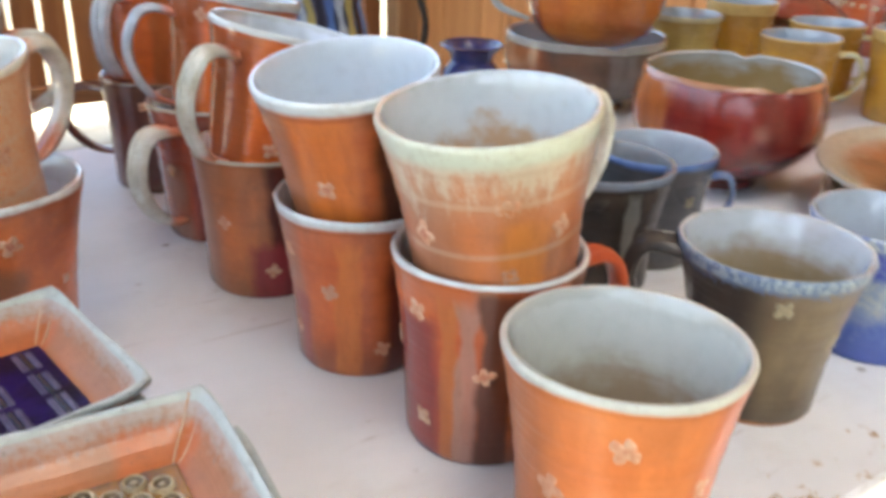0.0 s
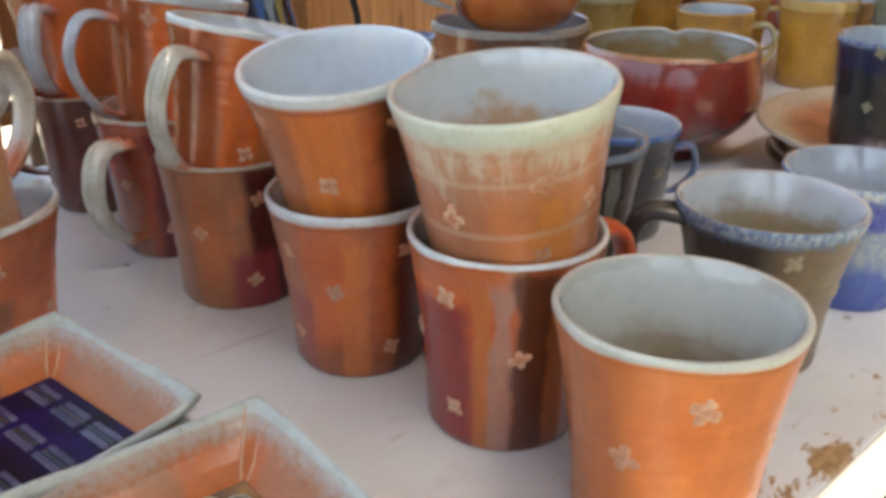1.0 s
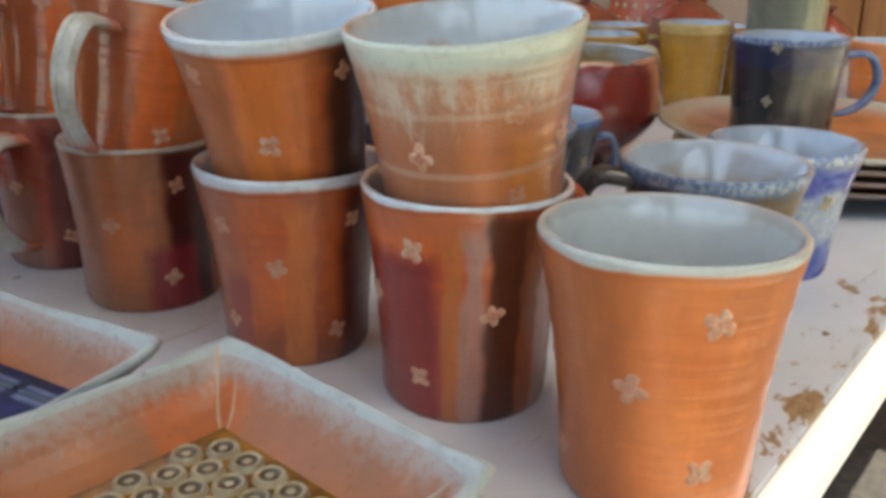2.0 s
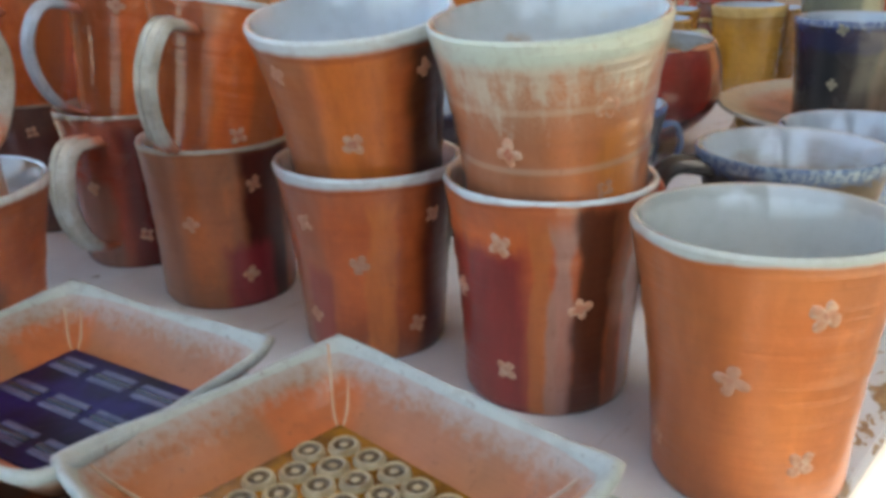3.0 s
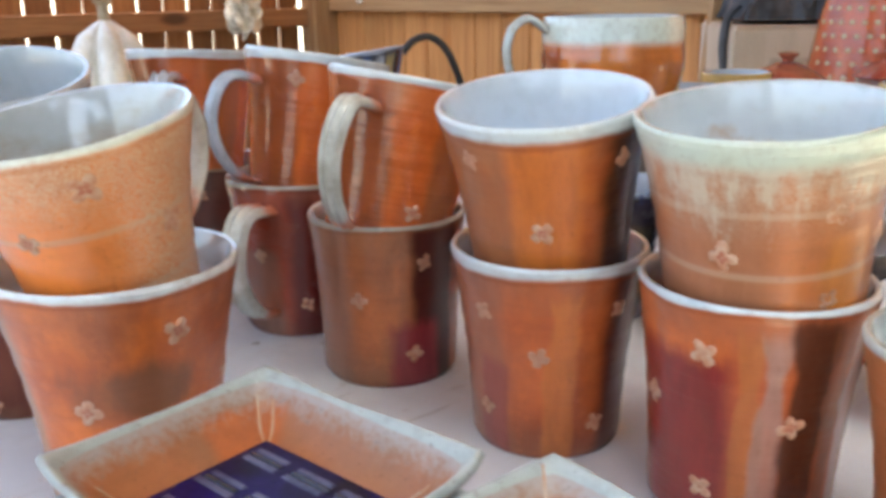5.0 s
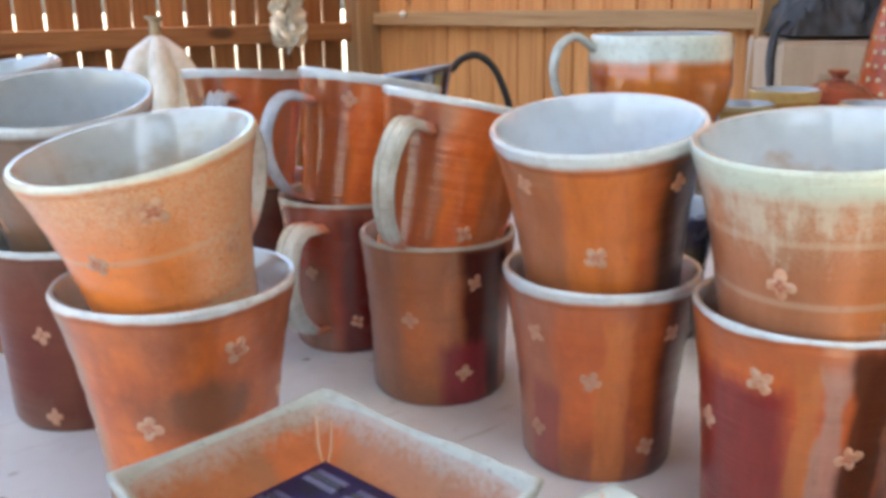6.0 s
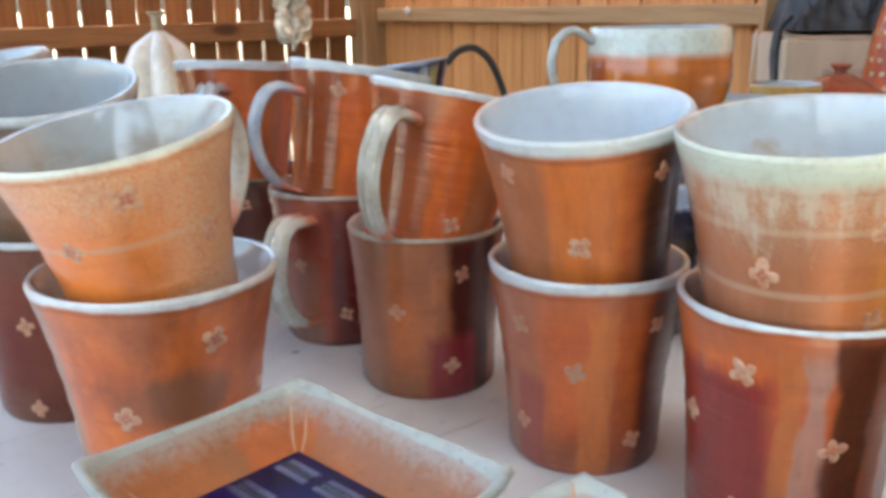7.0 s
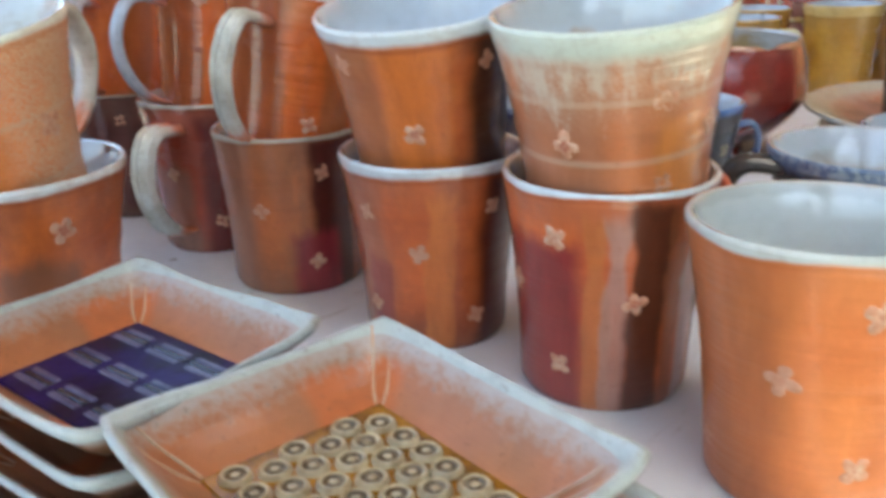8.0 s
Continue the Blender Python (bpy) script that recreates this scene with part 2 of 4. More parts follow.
def table_paint():
    """White paint on boards, grey with use, brown wood where it has flaked, chiefly along the front edge."""
    k = Nodes("worn_white_paint")
    at = k.coords()
    sep = k.tree.nodes.new("ShaderNodeSeparateXYZ")
    k.put(sep.inputs[0], at)
    big = k.noise(at, 7, 5, 0.6)
    smear = k.noise(k.scaled(at, 0.35, 1, 1), 28, 5, 0.65)
    fine = k.noise(at, 300, 3)
    chips = k.noise(k.scaled(at, 0.6, 1, 1), 46, 6, 0.7, 0.6)
    white = k.mix(k.step(big, 0.3, 0.7), (0.52, 0.555, 0.6), (0.6, 0.625, 0.66))
    white = k.mix(k.math("MULTIPLY", k.step(smear, 0.55, 0.78), 0.5), white, (0.42, 0.4, 0.41))
    near = k.math("SUBTRACT", 1.0, k.step(sep.outputs[1], 0.0, 0.045))
    level = k.math("ADD", chips, k.math("MULTIPLY", near, 0.18))
    bare = k.math("MULTIPLY", k.step(level, 0.69, 0.715), k.step(sep.outputs[2], -0.004, -0.001))
    white = k.mix(bare, white, k.mix(k.step(fine, 0.4, 0.6), (0.24, 0.145, 0.07), (0.36, 0.24, 0.12)))
    specks = k.node("ShaderNodeTexVoronoi", 0, {"Vector": k.scaled(at, 0.8, 1, 1), "Scale": 34.0, "Randomness": 1.0})
    rare = k.step(k.noise(at, 19, 2), 0.5, 0.6)
    white = k.mix(k.math("MULTIPLY", k.math("SUBTRACT", 1.0, k.step(specks, 0.06, 0.12)), k.math("MULTIPLY", rare, 0.9)), white, (0.16, 0.13, 0.12))
    scuffs = k.noise(k.scaled(at, 0.25, 1.6, 1), 60, 5, 0.7, 0.8)
    white = k.mix(k.math("MULTIPLY", k.step(scuffs, 0.6, 0.72), 0.55), white, (0.28, 0.25, 0.25))
    dirt = k.noise(at, 16, 6, 0.7)
    white = k.mix(k.math("MULTIPLY", k.step(dirt, 0.5, 0.75), 0.3), white, (0.42, 0.4, 0.42))
    k.bump(k.math("SUBTRACT", k.math("ADD", k.math("MULTIPLY", fine, 0.2), smear), k.math("MULTIPLY", bare, 1.5)), 0.4, 0.0012)
    return k.finish(white, k.math("ADD", 0.42, k.math("MULTIPLY", smear, 0.25)))


# ---- builders ----
def part(name, bm, material, parent=None, label=""):
    """Links a bmesh as one mesh object, under a thing or a part."""
    mesh = bpy.data.meshes.new(name)
    bm.normal_update()
    bm.to_mesh(mesh)
    bm.free()
    for m in material if isinstance(material, (list, tuple)) else [material]:
        mesh.materials.append(m)
    ob = new(name, mesh)
    ob.parent = parent
    if label:
        tagged(ob, label)
    return ob


def empty(name, m, label, category, group=""):
    ob = new(name)
    ob.matrix_world = m
    ob.empty_display_size = 0.02
    return tagged(ob, label, category, group)


def smooth(bm, angle=40):
    for f in bm.faces:
        f.smooth = True
    for e in bm.edges:
        if len(e.link_faces) == 2 and e.calc_face_angle(0) > radians(angle):
            e.smooth = False
    return bm


def box(sx, sy, sz, bevel=0.0, at=(0, 0, 0), segments=1, bm=None):
    """A bevelled box about the place at."""
    fresh = bmesh.new()
    bmesh.ops.create_cube(fresh, size=1.0, matrix=Matrix.Translation(at) @ Matrix.Diagonal((sx, sy, sz, 1)))
    if bevel:
        bmesh.ops.bevel(fresh, geom=fresh.edges[:], offset=bevel, segments=segments, affect="EDGES")
    if bm is None:
        return fresh
    data = bpy.data.meshes.new("joined")
    fresh.to_mesh(data), fresh.free()
    bm.from_mesh(data)
    bpy.data.meshes.remove(data)
    return bm


def lathe(profile, steps=64, wobble=0.0, seed=0, split=None, close=True, squash=1.0):
    """Turns (radius, height) rows round z. From row split on, faces take the second material. wobble: hand-thrown unevenness."""
    bm = bmesh.new()
    rings = []
    for r, z in profile:
        if r < 1e-6:
            rings.append([bm.verts.new((0, 0, z))])
            continue
        ring = []
        for i in range(steps):
            a = 2 * math.pi * i / steps
            w = 1 + wobble * noise.noise((math.cos(a) * 1.1 + seed * 7.3, math.sin(a) * 1.1, z * 9 + seed))
            lift = wobble * 0.35 * r * noise.noise((math.cos(a) * 1.3 - seed, math.sin(a) * 1.3 + 3.1, seed * 1.7))
            ring.append(bm.verts.new((r * w * math.cos(a), r * w * math.sin(a) * squash, z + (lift if z > 0.01 else 0))))
        rings.append(ring)
    for n, (a, b) in enumerate(zip(rings, rings[1:])):
        for i in range(steps):
            j = (i + 1) % steps
            if len(a) == 1 and len(b) == 1:
                continue
            if len(b) == 1:
                f = bm.faces.new((a[i], a[j], b[0]))
            elif len(a) == 1:
                f = bm.faces.new((a[0], b[j], b[i]))
            else:
                f = bm.faces.new((a[i], a[j], b[j], b[i]))
            f.material_index = 1 if split is not None and n >= split else 0
    bmesh.ops.recalc_face_normals(bm, faces=bm.faces[:])
    return smooth(bm)


def spline(points, count):
    """Points along a smooth line through the given ones."""
    pts = [Vector(p) for p in points]
    ext = [pts[0] * 2 - pts[1]] + pts + [pts[-1] * 2 - pts[-2]]
    out = []
    for n in range(count):
        s = n / (count - 1) * (len(pts) - 1)
        i = min(int(s), len(pts) - 2)
        t = s - i
        a, b, c, d = ext[i : i + 4]
        out.append(0.5 * (2 * b + (c - a) * t + (2 * a - 5 * b + 4 * c - d) * t * t + (3 * b - a - 3 * c + d) * t**3))
    return out


def strap(points, wide, thick, side, count=26, ridges=True, flare=1.08):
    """A pulled handle: a flattened section, ridged on its outer face, swept along the points; side is the strap's broad direction."""
    bm = bmesh.new()
    line = spline(points, count)
    rings = []
    for n, p in enumerate(line):
        ahead = (line[min(n + 1, count - 1)] - line[max(n - 1, 0)]).normalized()
        s = (Vector(side) - ahead * ahead.dot(Vector(side))).normalized()
        out = s.cross(ahead).normalized()
        u = abs(2 * n / (count - 1) - 1)
        w = wide * (1 + (flare - 1) * u**4) * (1.06 - 0.34 * (n / (count - 1)) ** 3 if ridges else 1) * (0.94 + 0.1 * noise.noise((n * 0.3, wide * 90, 0)))
        ring = []
        for i in range(28):
            a = 2 * math.pi * i / 28
            c, d = math.cos(a), math.sin(a)
            dent = -0.2 * thick * math.cos(3 * math.pi * c) if ridges and d < -0.2 else 0
            thin = 1 - 0.45 * max(0.0, n / (count - 1) - 0.8) / 0.2 if ridges else 1
            ring.append(bm.verts.new(p + s * (w / 2 * (abs(c) ** 0.8) * (1 if c >= 0 else -1)) + out * (thick / 2 * d + dent) * thin))
        rings.append(ring)
    for a, b in zip(rings, rings[1:]):
        for i in range(28):
            bm.faces.new((a[i], a[(i + 1) % 28], b[(i + 1) % 28], b[i]))
    bm.faces.new(rings[0]), bm.faces.new(rings[-1])
    bmesh.ops.recalc_face_normals(bm, faces=bm.faces[:])
    return smooth(bm, 60)


def outline_at(rows, z):
    """The radius at a height of an outer outline."""
    for (r0, z0), (r1, z1) in zip(rows, rows[1:]):
        if z0 <= z <= z1 and z1 > z0:
            return r0 + (r1 - r0) * (z - z0) / (z1 - z0)
    return rows[-1][0]


def flower(rows, bearing, z, size, turn, seed=0, hollow=False):
    """A stamped four-petalled flower in low relief, bent to the wall of the pot; hollow: slip left on the petals' edges alone."""
    bm = bmesh.new()
    steps = 40
    levels = ((0.12, 0.0003), (0.24, 0.0001), (0.42, 0.00025), (0.84, 0.00045), (1.04, -0.0003))
    rings = []
    for grow, lift in levels:
        ring = []
        for i in range(steps):
            a = 2 * math.pi * i / steps
            lobe = 0.42 + 0.58 * abs(math.cos(2 * a)) ** 0.75 if grow > 0.4 else 0.6
            rr = size * 0.5 * grow * lobe * (1 + 0.26 * noise.noise((math.cos(a) * 1.6 + seed, math.sin(a) * 1.6, seed * 0.37)))
            du, dv = rr * math.cos(a + turn), rr * math.sin(a + turn)
            h = max(z + dv, 0.003)
            radius = outline_at(rows, h) + lift
            b = radians(bearing) + du / max(radius, 0.01)
            ring.append(bm.verts.new((radius * math.cos(b), radius * math.sin(b), h)))
        rings.append(ring)
    bm.faces.new(rings[0])
    red = (0, 1) if hollow else (0,)
    for n, (a, b) in enumerate(zip(rings, rings[1:])):
        for i in range(steps):
            bm.faces.new((a[i], a[(i + 1) % steps], b[(i + 1) % steps], b[i])).material_index = 1 if n in red else 0
    bmesh.ops.recalc_face_normals(bm, faces=bm.faces[:])
    c, s = math.cos(radians(bearing)), math.sin(radians(bearing))
    if sum(f.normal.x * c + f.normal.y * s for f in bm.faces) < 0:
        bmesh.ops.reverse_faces(bm, faces=bm.faces[:])
    return smooth(bm, 80)


def mug_rows(h, base, rim, belly=0.32):
    """The outer outline of a mug: a rounded foot, a nearly straight wall that flares to the rim."""
    rows = [(base * 0.86, 0.0012), (base * 0.95, 0.0), (base * 0.99, 0.0025), (base, 0.006)]
    for n in range(1, 15):
        t = n / 14
        r = base + (rim - base) * (belly * t + (1 - belly) * t**2.2)
        rows.append((r + 0.00022 * math.sin(t * 41), 0.006 + (h - 0.008) * t))
    return rows


def mug(label, at, h, base, rim, outside, inside, axis=(0, 0), handle=None, stamps=(), handle_material=None, wall=0.0034, seed=0, name="mug", category="mug", group="", stamp_material=None, belly=0.32):
    """A thrown mug with a pulled strap handle (bearing, top, bottom, reach, width) and stamped flowers (bearing, height, size)."""
    up = Vector((axis[0], axis[1], 1)).normalized()
    turn = Vector((0, 0, 1)).rotation_difference(up).to_matrix().to_4x4()
    ob = empty(name, Matrix.Translation(at) @ turn, label, category, group)
    rows = mug_rows(h, base, rim, belly)
    lip = [(rim - 0.0002, h - 0.0012), (rim - wall * 0.3, h), (rim - wall * 0.75, h - 0.0003), (rim - wall, h - 0.0018)]
    inner = [(r - wall, z) for r, z in reversed(rows[5:-1])] + [(base * 0.75, 0.0085), (base * 0.35, 0.0068), (0, 0.0066)]
    profile = [(0, 0.0016)] + rows + lip + inner
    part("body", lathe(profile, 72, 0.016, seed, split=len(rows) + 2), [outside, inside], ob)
    if handle:
        bearing, top, low, reach, wide = handle
        b = radians(bearing)
        out, side = Vector((math.cos(b), math.sin(b), 0)), Vector((-math.sin(b), math.cos(b), 0))
        r1, r0 = outline_at(rows, top), outline_at(rows, low)
        pts = []
        for n in range(13):
            a = math.pi * n / 12
            share = 0.5 - 0.5 * math.cos(a)
            z = top + (low - top) * (share * 0.86 + 0.14 * (n / 12) ** 1.5) + 0.0035 * math.sin(min(1.0, n / 4) * math.pi)
            swell = math.sin(a ** 0.88 * math.pi ** 0.12) ** 0.84 if 0 < n < 12 else 0.0
            pts.append(out * (r1 + (r0 - r1) * share - 0.001 + reach * swell - (0.0006 if n in (0, 12) else 0)) + Vector((0, 0, z)))
        part("handle", strap(pts, wide, wide * 0.42, side, 36, flare=1.3), handle_material or outside, ob, "pulled strap handle in pale grey glaze" if handle_material else "")
    for n, (bearing, z, size, look_of) in enumerate(stamps):
        stuff = stamp_material or ([STAMP_FAINT, STAMP_RED] if look_of == "dim" else [STAMP, STAMP_RED])
        part("stamp", flower(rows, bearing, z, size * 0.92, 0.4 + n * 1.3 + seed, seed * 11 + n, look_of == "hollow"), stuff, ob, "faint stamped four-petalled flower" if look_of == "dim" else "pale stamped four-petalled flower")
    return ob


# ---- the glazes and other surfaces ----
ORANGE, BROWN, MAROON = (0.7, 0.15, 0.028), (0.45, 0.09, 0.022), (0.27, 0.026, 0.026)
ASH, GREEN_ASH = (0.55, 0.61, 0.62), (0.52, 0.58, 0.49)
PALE, STAIN = (0.57, 0.64, 0.7), (0.36, 0.25, 0.13)
STAMP_RED = plain("stamp_hollow", (0.5, 0.2, 0.12), (0.4, 0.11, 0.06), 330, 0.4, deep=0.0004)
STAMP = plain("stamp_slip", (0.6, 0.39, 0.27), (0.5, 0.2, 0.1), 300, 0.4, deep=0.0004)
STAMP_FAINT = plain("faint_stamp_slip", (0.52, 0.28, 0.18), (0.44, 0.19, 0.1), 330, 0.4, deep=0.0004)
STAMP_DULL = plain("dull_stamp", (0.3, 0.27, 0.18), (0.18, 0.16, 0.11), 330, 0.35, deep=0.0004)
HANDLE = handle_glaze("pale_handle_glaze", (0.62, 0.67, 0.64), (0.46, 0.46, 0.4), (0.6, 0.17, 0.06))
HANDLE_BLUE = handle_glaze("blue_grey_handle_glaze", (0.54, 0.61, 0.68), (0.38, 0.43, 0.5), (0.6, 0.17, 0.07))
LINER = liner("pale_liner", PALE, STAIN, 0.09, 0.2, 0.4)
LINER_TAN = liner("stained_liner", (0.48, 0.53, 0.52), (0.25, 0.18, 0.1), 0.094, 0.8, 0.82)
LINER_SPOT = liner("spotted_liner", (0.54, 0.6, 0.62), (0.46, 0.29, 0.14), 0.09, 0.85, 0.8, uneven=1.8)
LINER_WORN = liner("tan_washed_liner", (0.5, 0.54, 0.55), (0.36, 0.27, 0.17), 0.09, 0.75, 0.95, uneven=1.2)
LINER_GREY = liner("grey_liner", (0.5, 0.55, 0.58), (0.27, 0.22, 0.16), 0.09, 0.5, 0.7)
WOOD_FENCE = timber("fence_boards", (0.46, 0.2, 0.07), (0.28, 0.1, 0.032), vary=0.75)
WOOD_WALL = timber("pine_boards", (0.78, 0.37, 0.13), (0.6, 0.24, 0.075), vary=0.4)
WOOD_RAIL = timber("rail_timber", (0.46, 0.22, 0.09), (0.26, 0.1, 0.04))
WOOD_POST = timber("post_timber", (0.54, 0.33, 0.16), (0.36, 0.18, 0.08))
WOOD_DARK = timber("dark_timber", (0.16, 0.1, 0.06), (0.09, 0.05, 0.03))
PAINT = table_paint()
EDGE_PAINT = plain("edge_paint", (0.8, 0.78, 0.74), (0.72, 0.69, 0.64), 20, 0.5)


def earth():
    """Grey trodden earth about the table, with its shade put into the dark colour; pale dry sand and straw beyond the
    fence and out in the open.
    """
    k = Nodes("earth_and_grass")
    at = k.coords()
    big, fine = k.noise(at, 2.5, 5, 0.6), k.noise(at, 60, 4)
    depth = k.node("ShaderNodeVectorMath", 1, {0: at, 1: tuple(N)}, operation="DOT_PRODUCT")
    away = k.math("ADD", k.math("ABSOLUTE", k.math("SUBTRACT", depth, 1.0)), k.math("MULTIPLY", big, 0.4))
    # near-black, to stand in for the shade on the ground by the table
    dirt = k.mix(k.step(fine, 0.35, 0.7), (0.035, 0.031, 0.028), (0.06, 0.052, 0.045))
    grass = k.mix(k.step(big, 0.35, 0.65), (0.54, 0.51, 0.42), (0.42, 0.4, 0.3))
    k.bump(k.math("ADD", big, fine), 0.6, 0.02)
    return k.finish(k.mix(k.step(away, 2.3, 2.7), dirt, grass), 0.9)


DRY_GROUND = earth()


# ---- the setting ----
def along(u, n, z):
    """A place from its way along the table's edge, its depth behind it and its height."""
    return U * u + N * n + Vector((0, 0, z))


def set_pose(u, n, z, turn=0.0):
    return Matrix.Translation(along(u, n, z)) @ pose(0, 0, 0, 0, 0, EDGE + turn)


bm = bmesh.new()
bmesh.ops.create_grid(bm, x_segments=60, y_segments=60, size=1)
for v in bm.verts:
    far = max(abs(v.co.x), abs(v.co.y))
    v.co.x, v.co.y = v.co.x * (8 + 400 * far**4), v.co.y * (8 + 400 * far**4)
    v.co.z = GROUND + 0.02 * noise.noise((v.co.x * 0.8, v.co.y * 0.8, 0))
tagged(part("ground", smooth(bm), DRY_GROUND), "dry trodden earth darkened as if shaded, and pale sandy straw", "ground", kind="structure")

# unseen tall trees, added far in front of the shed to screen the open side, with the sky in the gaps of their crowns
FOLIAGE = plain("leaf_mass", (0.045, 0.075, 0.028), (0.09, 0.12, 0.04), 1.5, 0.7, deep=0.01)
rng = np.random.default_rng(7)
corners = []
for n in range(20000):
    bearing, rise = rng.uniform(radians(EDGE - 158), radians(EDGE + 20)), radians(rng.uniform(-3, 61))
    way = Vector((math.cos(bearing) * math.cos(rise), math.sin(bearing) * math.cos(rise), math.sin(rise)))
    # crowns close up towards the right, so that more skylight comes from the left
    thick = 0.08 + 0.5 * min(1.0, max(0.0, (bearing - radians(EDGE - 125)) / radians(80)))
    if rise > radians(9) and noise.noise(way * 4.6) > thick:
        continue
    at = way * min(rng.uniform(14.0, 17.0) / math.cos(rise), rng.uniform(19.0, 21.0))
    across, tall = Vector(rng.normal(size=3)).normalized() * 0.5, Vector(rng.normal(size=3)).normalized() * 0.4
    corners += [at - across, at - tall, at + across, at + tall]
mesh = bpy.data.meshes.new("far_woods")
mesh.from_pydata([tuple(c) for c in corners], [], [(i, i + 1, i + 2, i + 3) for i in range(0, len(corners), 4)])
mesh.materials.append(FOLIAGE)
tagged(new("far_woods", mesh), "unseen tall dark green leafy trees, added to screen the sky", "woods", kind="stuff")

# an unseen roof, added to keep the sun off the table; its front edge throws the line of shade along the table's front
# edge
ROOF = 2.8
slope = sun_dir / sun_dir.z
FRONT = 0.138 + ROOF * slope.dot(N)
roof_deep, roof_wide = 2.6 - FRONT, 5.0
roof = part("ceiling", box(roof_wide, roof_deep, 0.05), timber("roof_boards", (0.45, 0.28, 0.15), (0.34, 0.19, 0.09)))
roof.matrix_world = set_pose(-0.05, FRONT + roof_deep / 2, ROOF + 0.025)
tagged(roof, "plain boarded roof over the table, added unseen to shade it", "roof", kind="structure")

FENCE_N, CORNER_U, PITCH = 3.24, 1.985, 0.0955
fence = tagged(new("wall_fence"), "fence wall of upright brown boards with light between them", "wall", kind="structure")
fence.matrix_world = set_pose(0, FENCE_N, 0)
board = box(0.0855, 0.02, 1.25, 0.003, (0, 0, 0.035))
mesh = bpy.data.meshes.new("board")
board.to_mesh(mesh), board.free()
mesh.materials.append(WOOD_FENCE)
count = 52
for n in range(count):
    ob = new("board", mesh)
    ob.parent = fence
    ob.location = (CORNER_U - 0.111 - PITCH * n + random.uniform(-0.0015, 0.0015), random.uniform(-0.004, 0.004), random.uniform(-0.01, 0.01))
    ob.rotation_euler = (0, random.uniform(-0.004, 0.004), 0)
for z in (0.113, -0.55):
    rail = part("rail", box(0.072, 0.045, count * PITCH + 0.1, 0.004), WOOD_RAIL, fence)
    rail.matrix_local = Matrix.Translation((CORNER_U - count * PITCH / 2, -0.036, z)) @ pose(0, 0, 0, 0, 90, 0)

for u in (-1.2, -2.9):
    part("post", box(0.08, 0.07, 1.4, 0.004, (u, 0.046, -0.09)), WOOD_POST, fence)

side = tagged(new("wall_boarded"), "wall of tight upright orange pine boards", "wall", kind="structure")
side.matrix_world = set_pose(CORNER_U + 0.06, 0, 0, -90)
board = box(0.12, 0.02, 3.56, 0.004, (0, 0, 1.0))
mesh = bpy.data.meshes.new("plank")
board.to_mesh(mesh), board.free()
mesh.materials.append(WOOD_WALL)
for n in range(30):
    ob = new("plank", mesh)
    ob.parent = side
    ob.location = (-(FENCE_N - 0.1 - 0.125 * n), random.uniform(-0.002, 0.002), random.uniform(-0.01, 0.01))
backing = part("backing", box(3.6, 0.03, 3.56, 0, (-1.5, 0.027, 1.0)), WOOD_DARK, side)
rail = part("rail", box(0.052, 0.045, 3.0, 0.004), WOOD_POST, side)
rail.matrix_local = Matrix.Translation((-1.62, -0.033, 0.161)) @ pose(0, 0, 0, 0, 90, 0)
post = part("corner_post", box(0.11, 0.11, 3.56, 0.006, (0, 0, 1.0)), WOOD_POST)
post.matrix_world = set_pose(CORNER_U, FENCE_N - 0.06, 0)
tagged(post, "squared timber corner post", "post", kind="structure")
peg = part("wall_peg", lathe([(0, 0), (0.012, 0.002), (0.014, 0.01), (0.008, 0.02), (0, 0.022)], 16), EDGE_PAINT)
peg.matrix_world = set_pose(CORNER_U + 0.004, 2.9, 0.178) @ pose(0, 0, 0, 0, -90, 0)
tagged(peg, "small white peg on the wall rail", "peg")

# the table
TABLE_N0, TABLE_N1 = 0.148, 0.81
table = empty("table", set_pose(0, TABLE_N0, 0), "long trestle table of boards in worn white paint", "table")
part("tabletop", box(3.2, TABLE_N1 - TABLE_N0, 0.022, 0.0016, (0.35, (TABLE_N1 - TABLE_N0) / 2, -0.011), 2), PAINT, table)
part("front_batten", box(3.2, 0.014, 0.017, 0.0015, (0.35, -0.0072, -0.01), 2), EDGE_PAINT, table)
for u in (-1.0, 1.7):
    for n in (0.08, 0.58):
        part("leg", box(0.06, 0.06, -GROUND - 0.022, 0.004, (u, n, (GROUND - 0.022) / 2)), WOOD_DARK, table)
for n in (0.08, 0.58):
    part("apron", box(2.64, 0.024, 0.07, 0.002, (0.35, n, -0.057)), WOOD_DARK, table)


# ---- the mugs at the front of the table ----
def orange_glaze(name, **more):
    settings = dict(body=ORANGE, dark=BROWN, rim=ASH, height=0.09)
    settings.update(more)
    return glaze(name, **settings)


# near-black right-hand flashes mix fired colour with shading painted into the glaze
DARK_SIDE = (0.1, 0.034, 0.016)
G_A = orange_glaze("orange_glaze", ashen=0.25, coat=0.4, body=(0.76, 0.24, 0.064), dark=(0.66, 0.175, 0.044), rim=(0.46, 0.5, 0.46), height=0.0976, rim_deep=0.045, speckle=0.15, banded=0.2, flashes=[(-30, 26, (0.52, 0.1, 0.045), 0.75, 1), (178, 52, (0.36, 0.11, 0.04), 0.75, 1)])
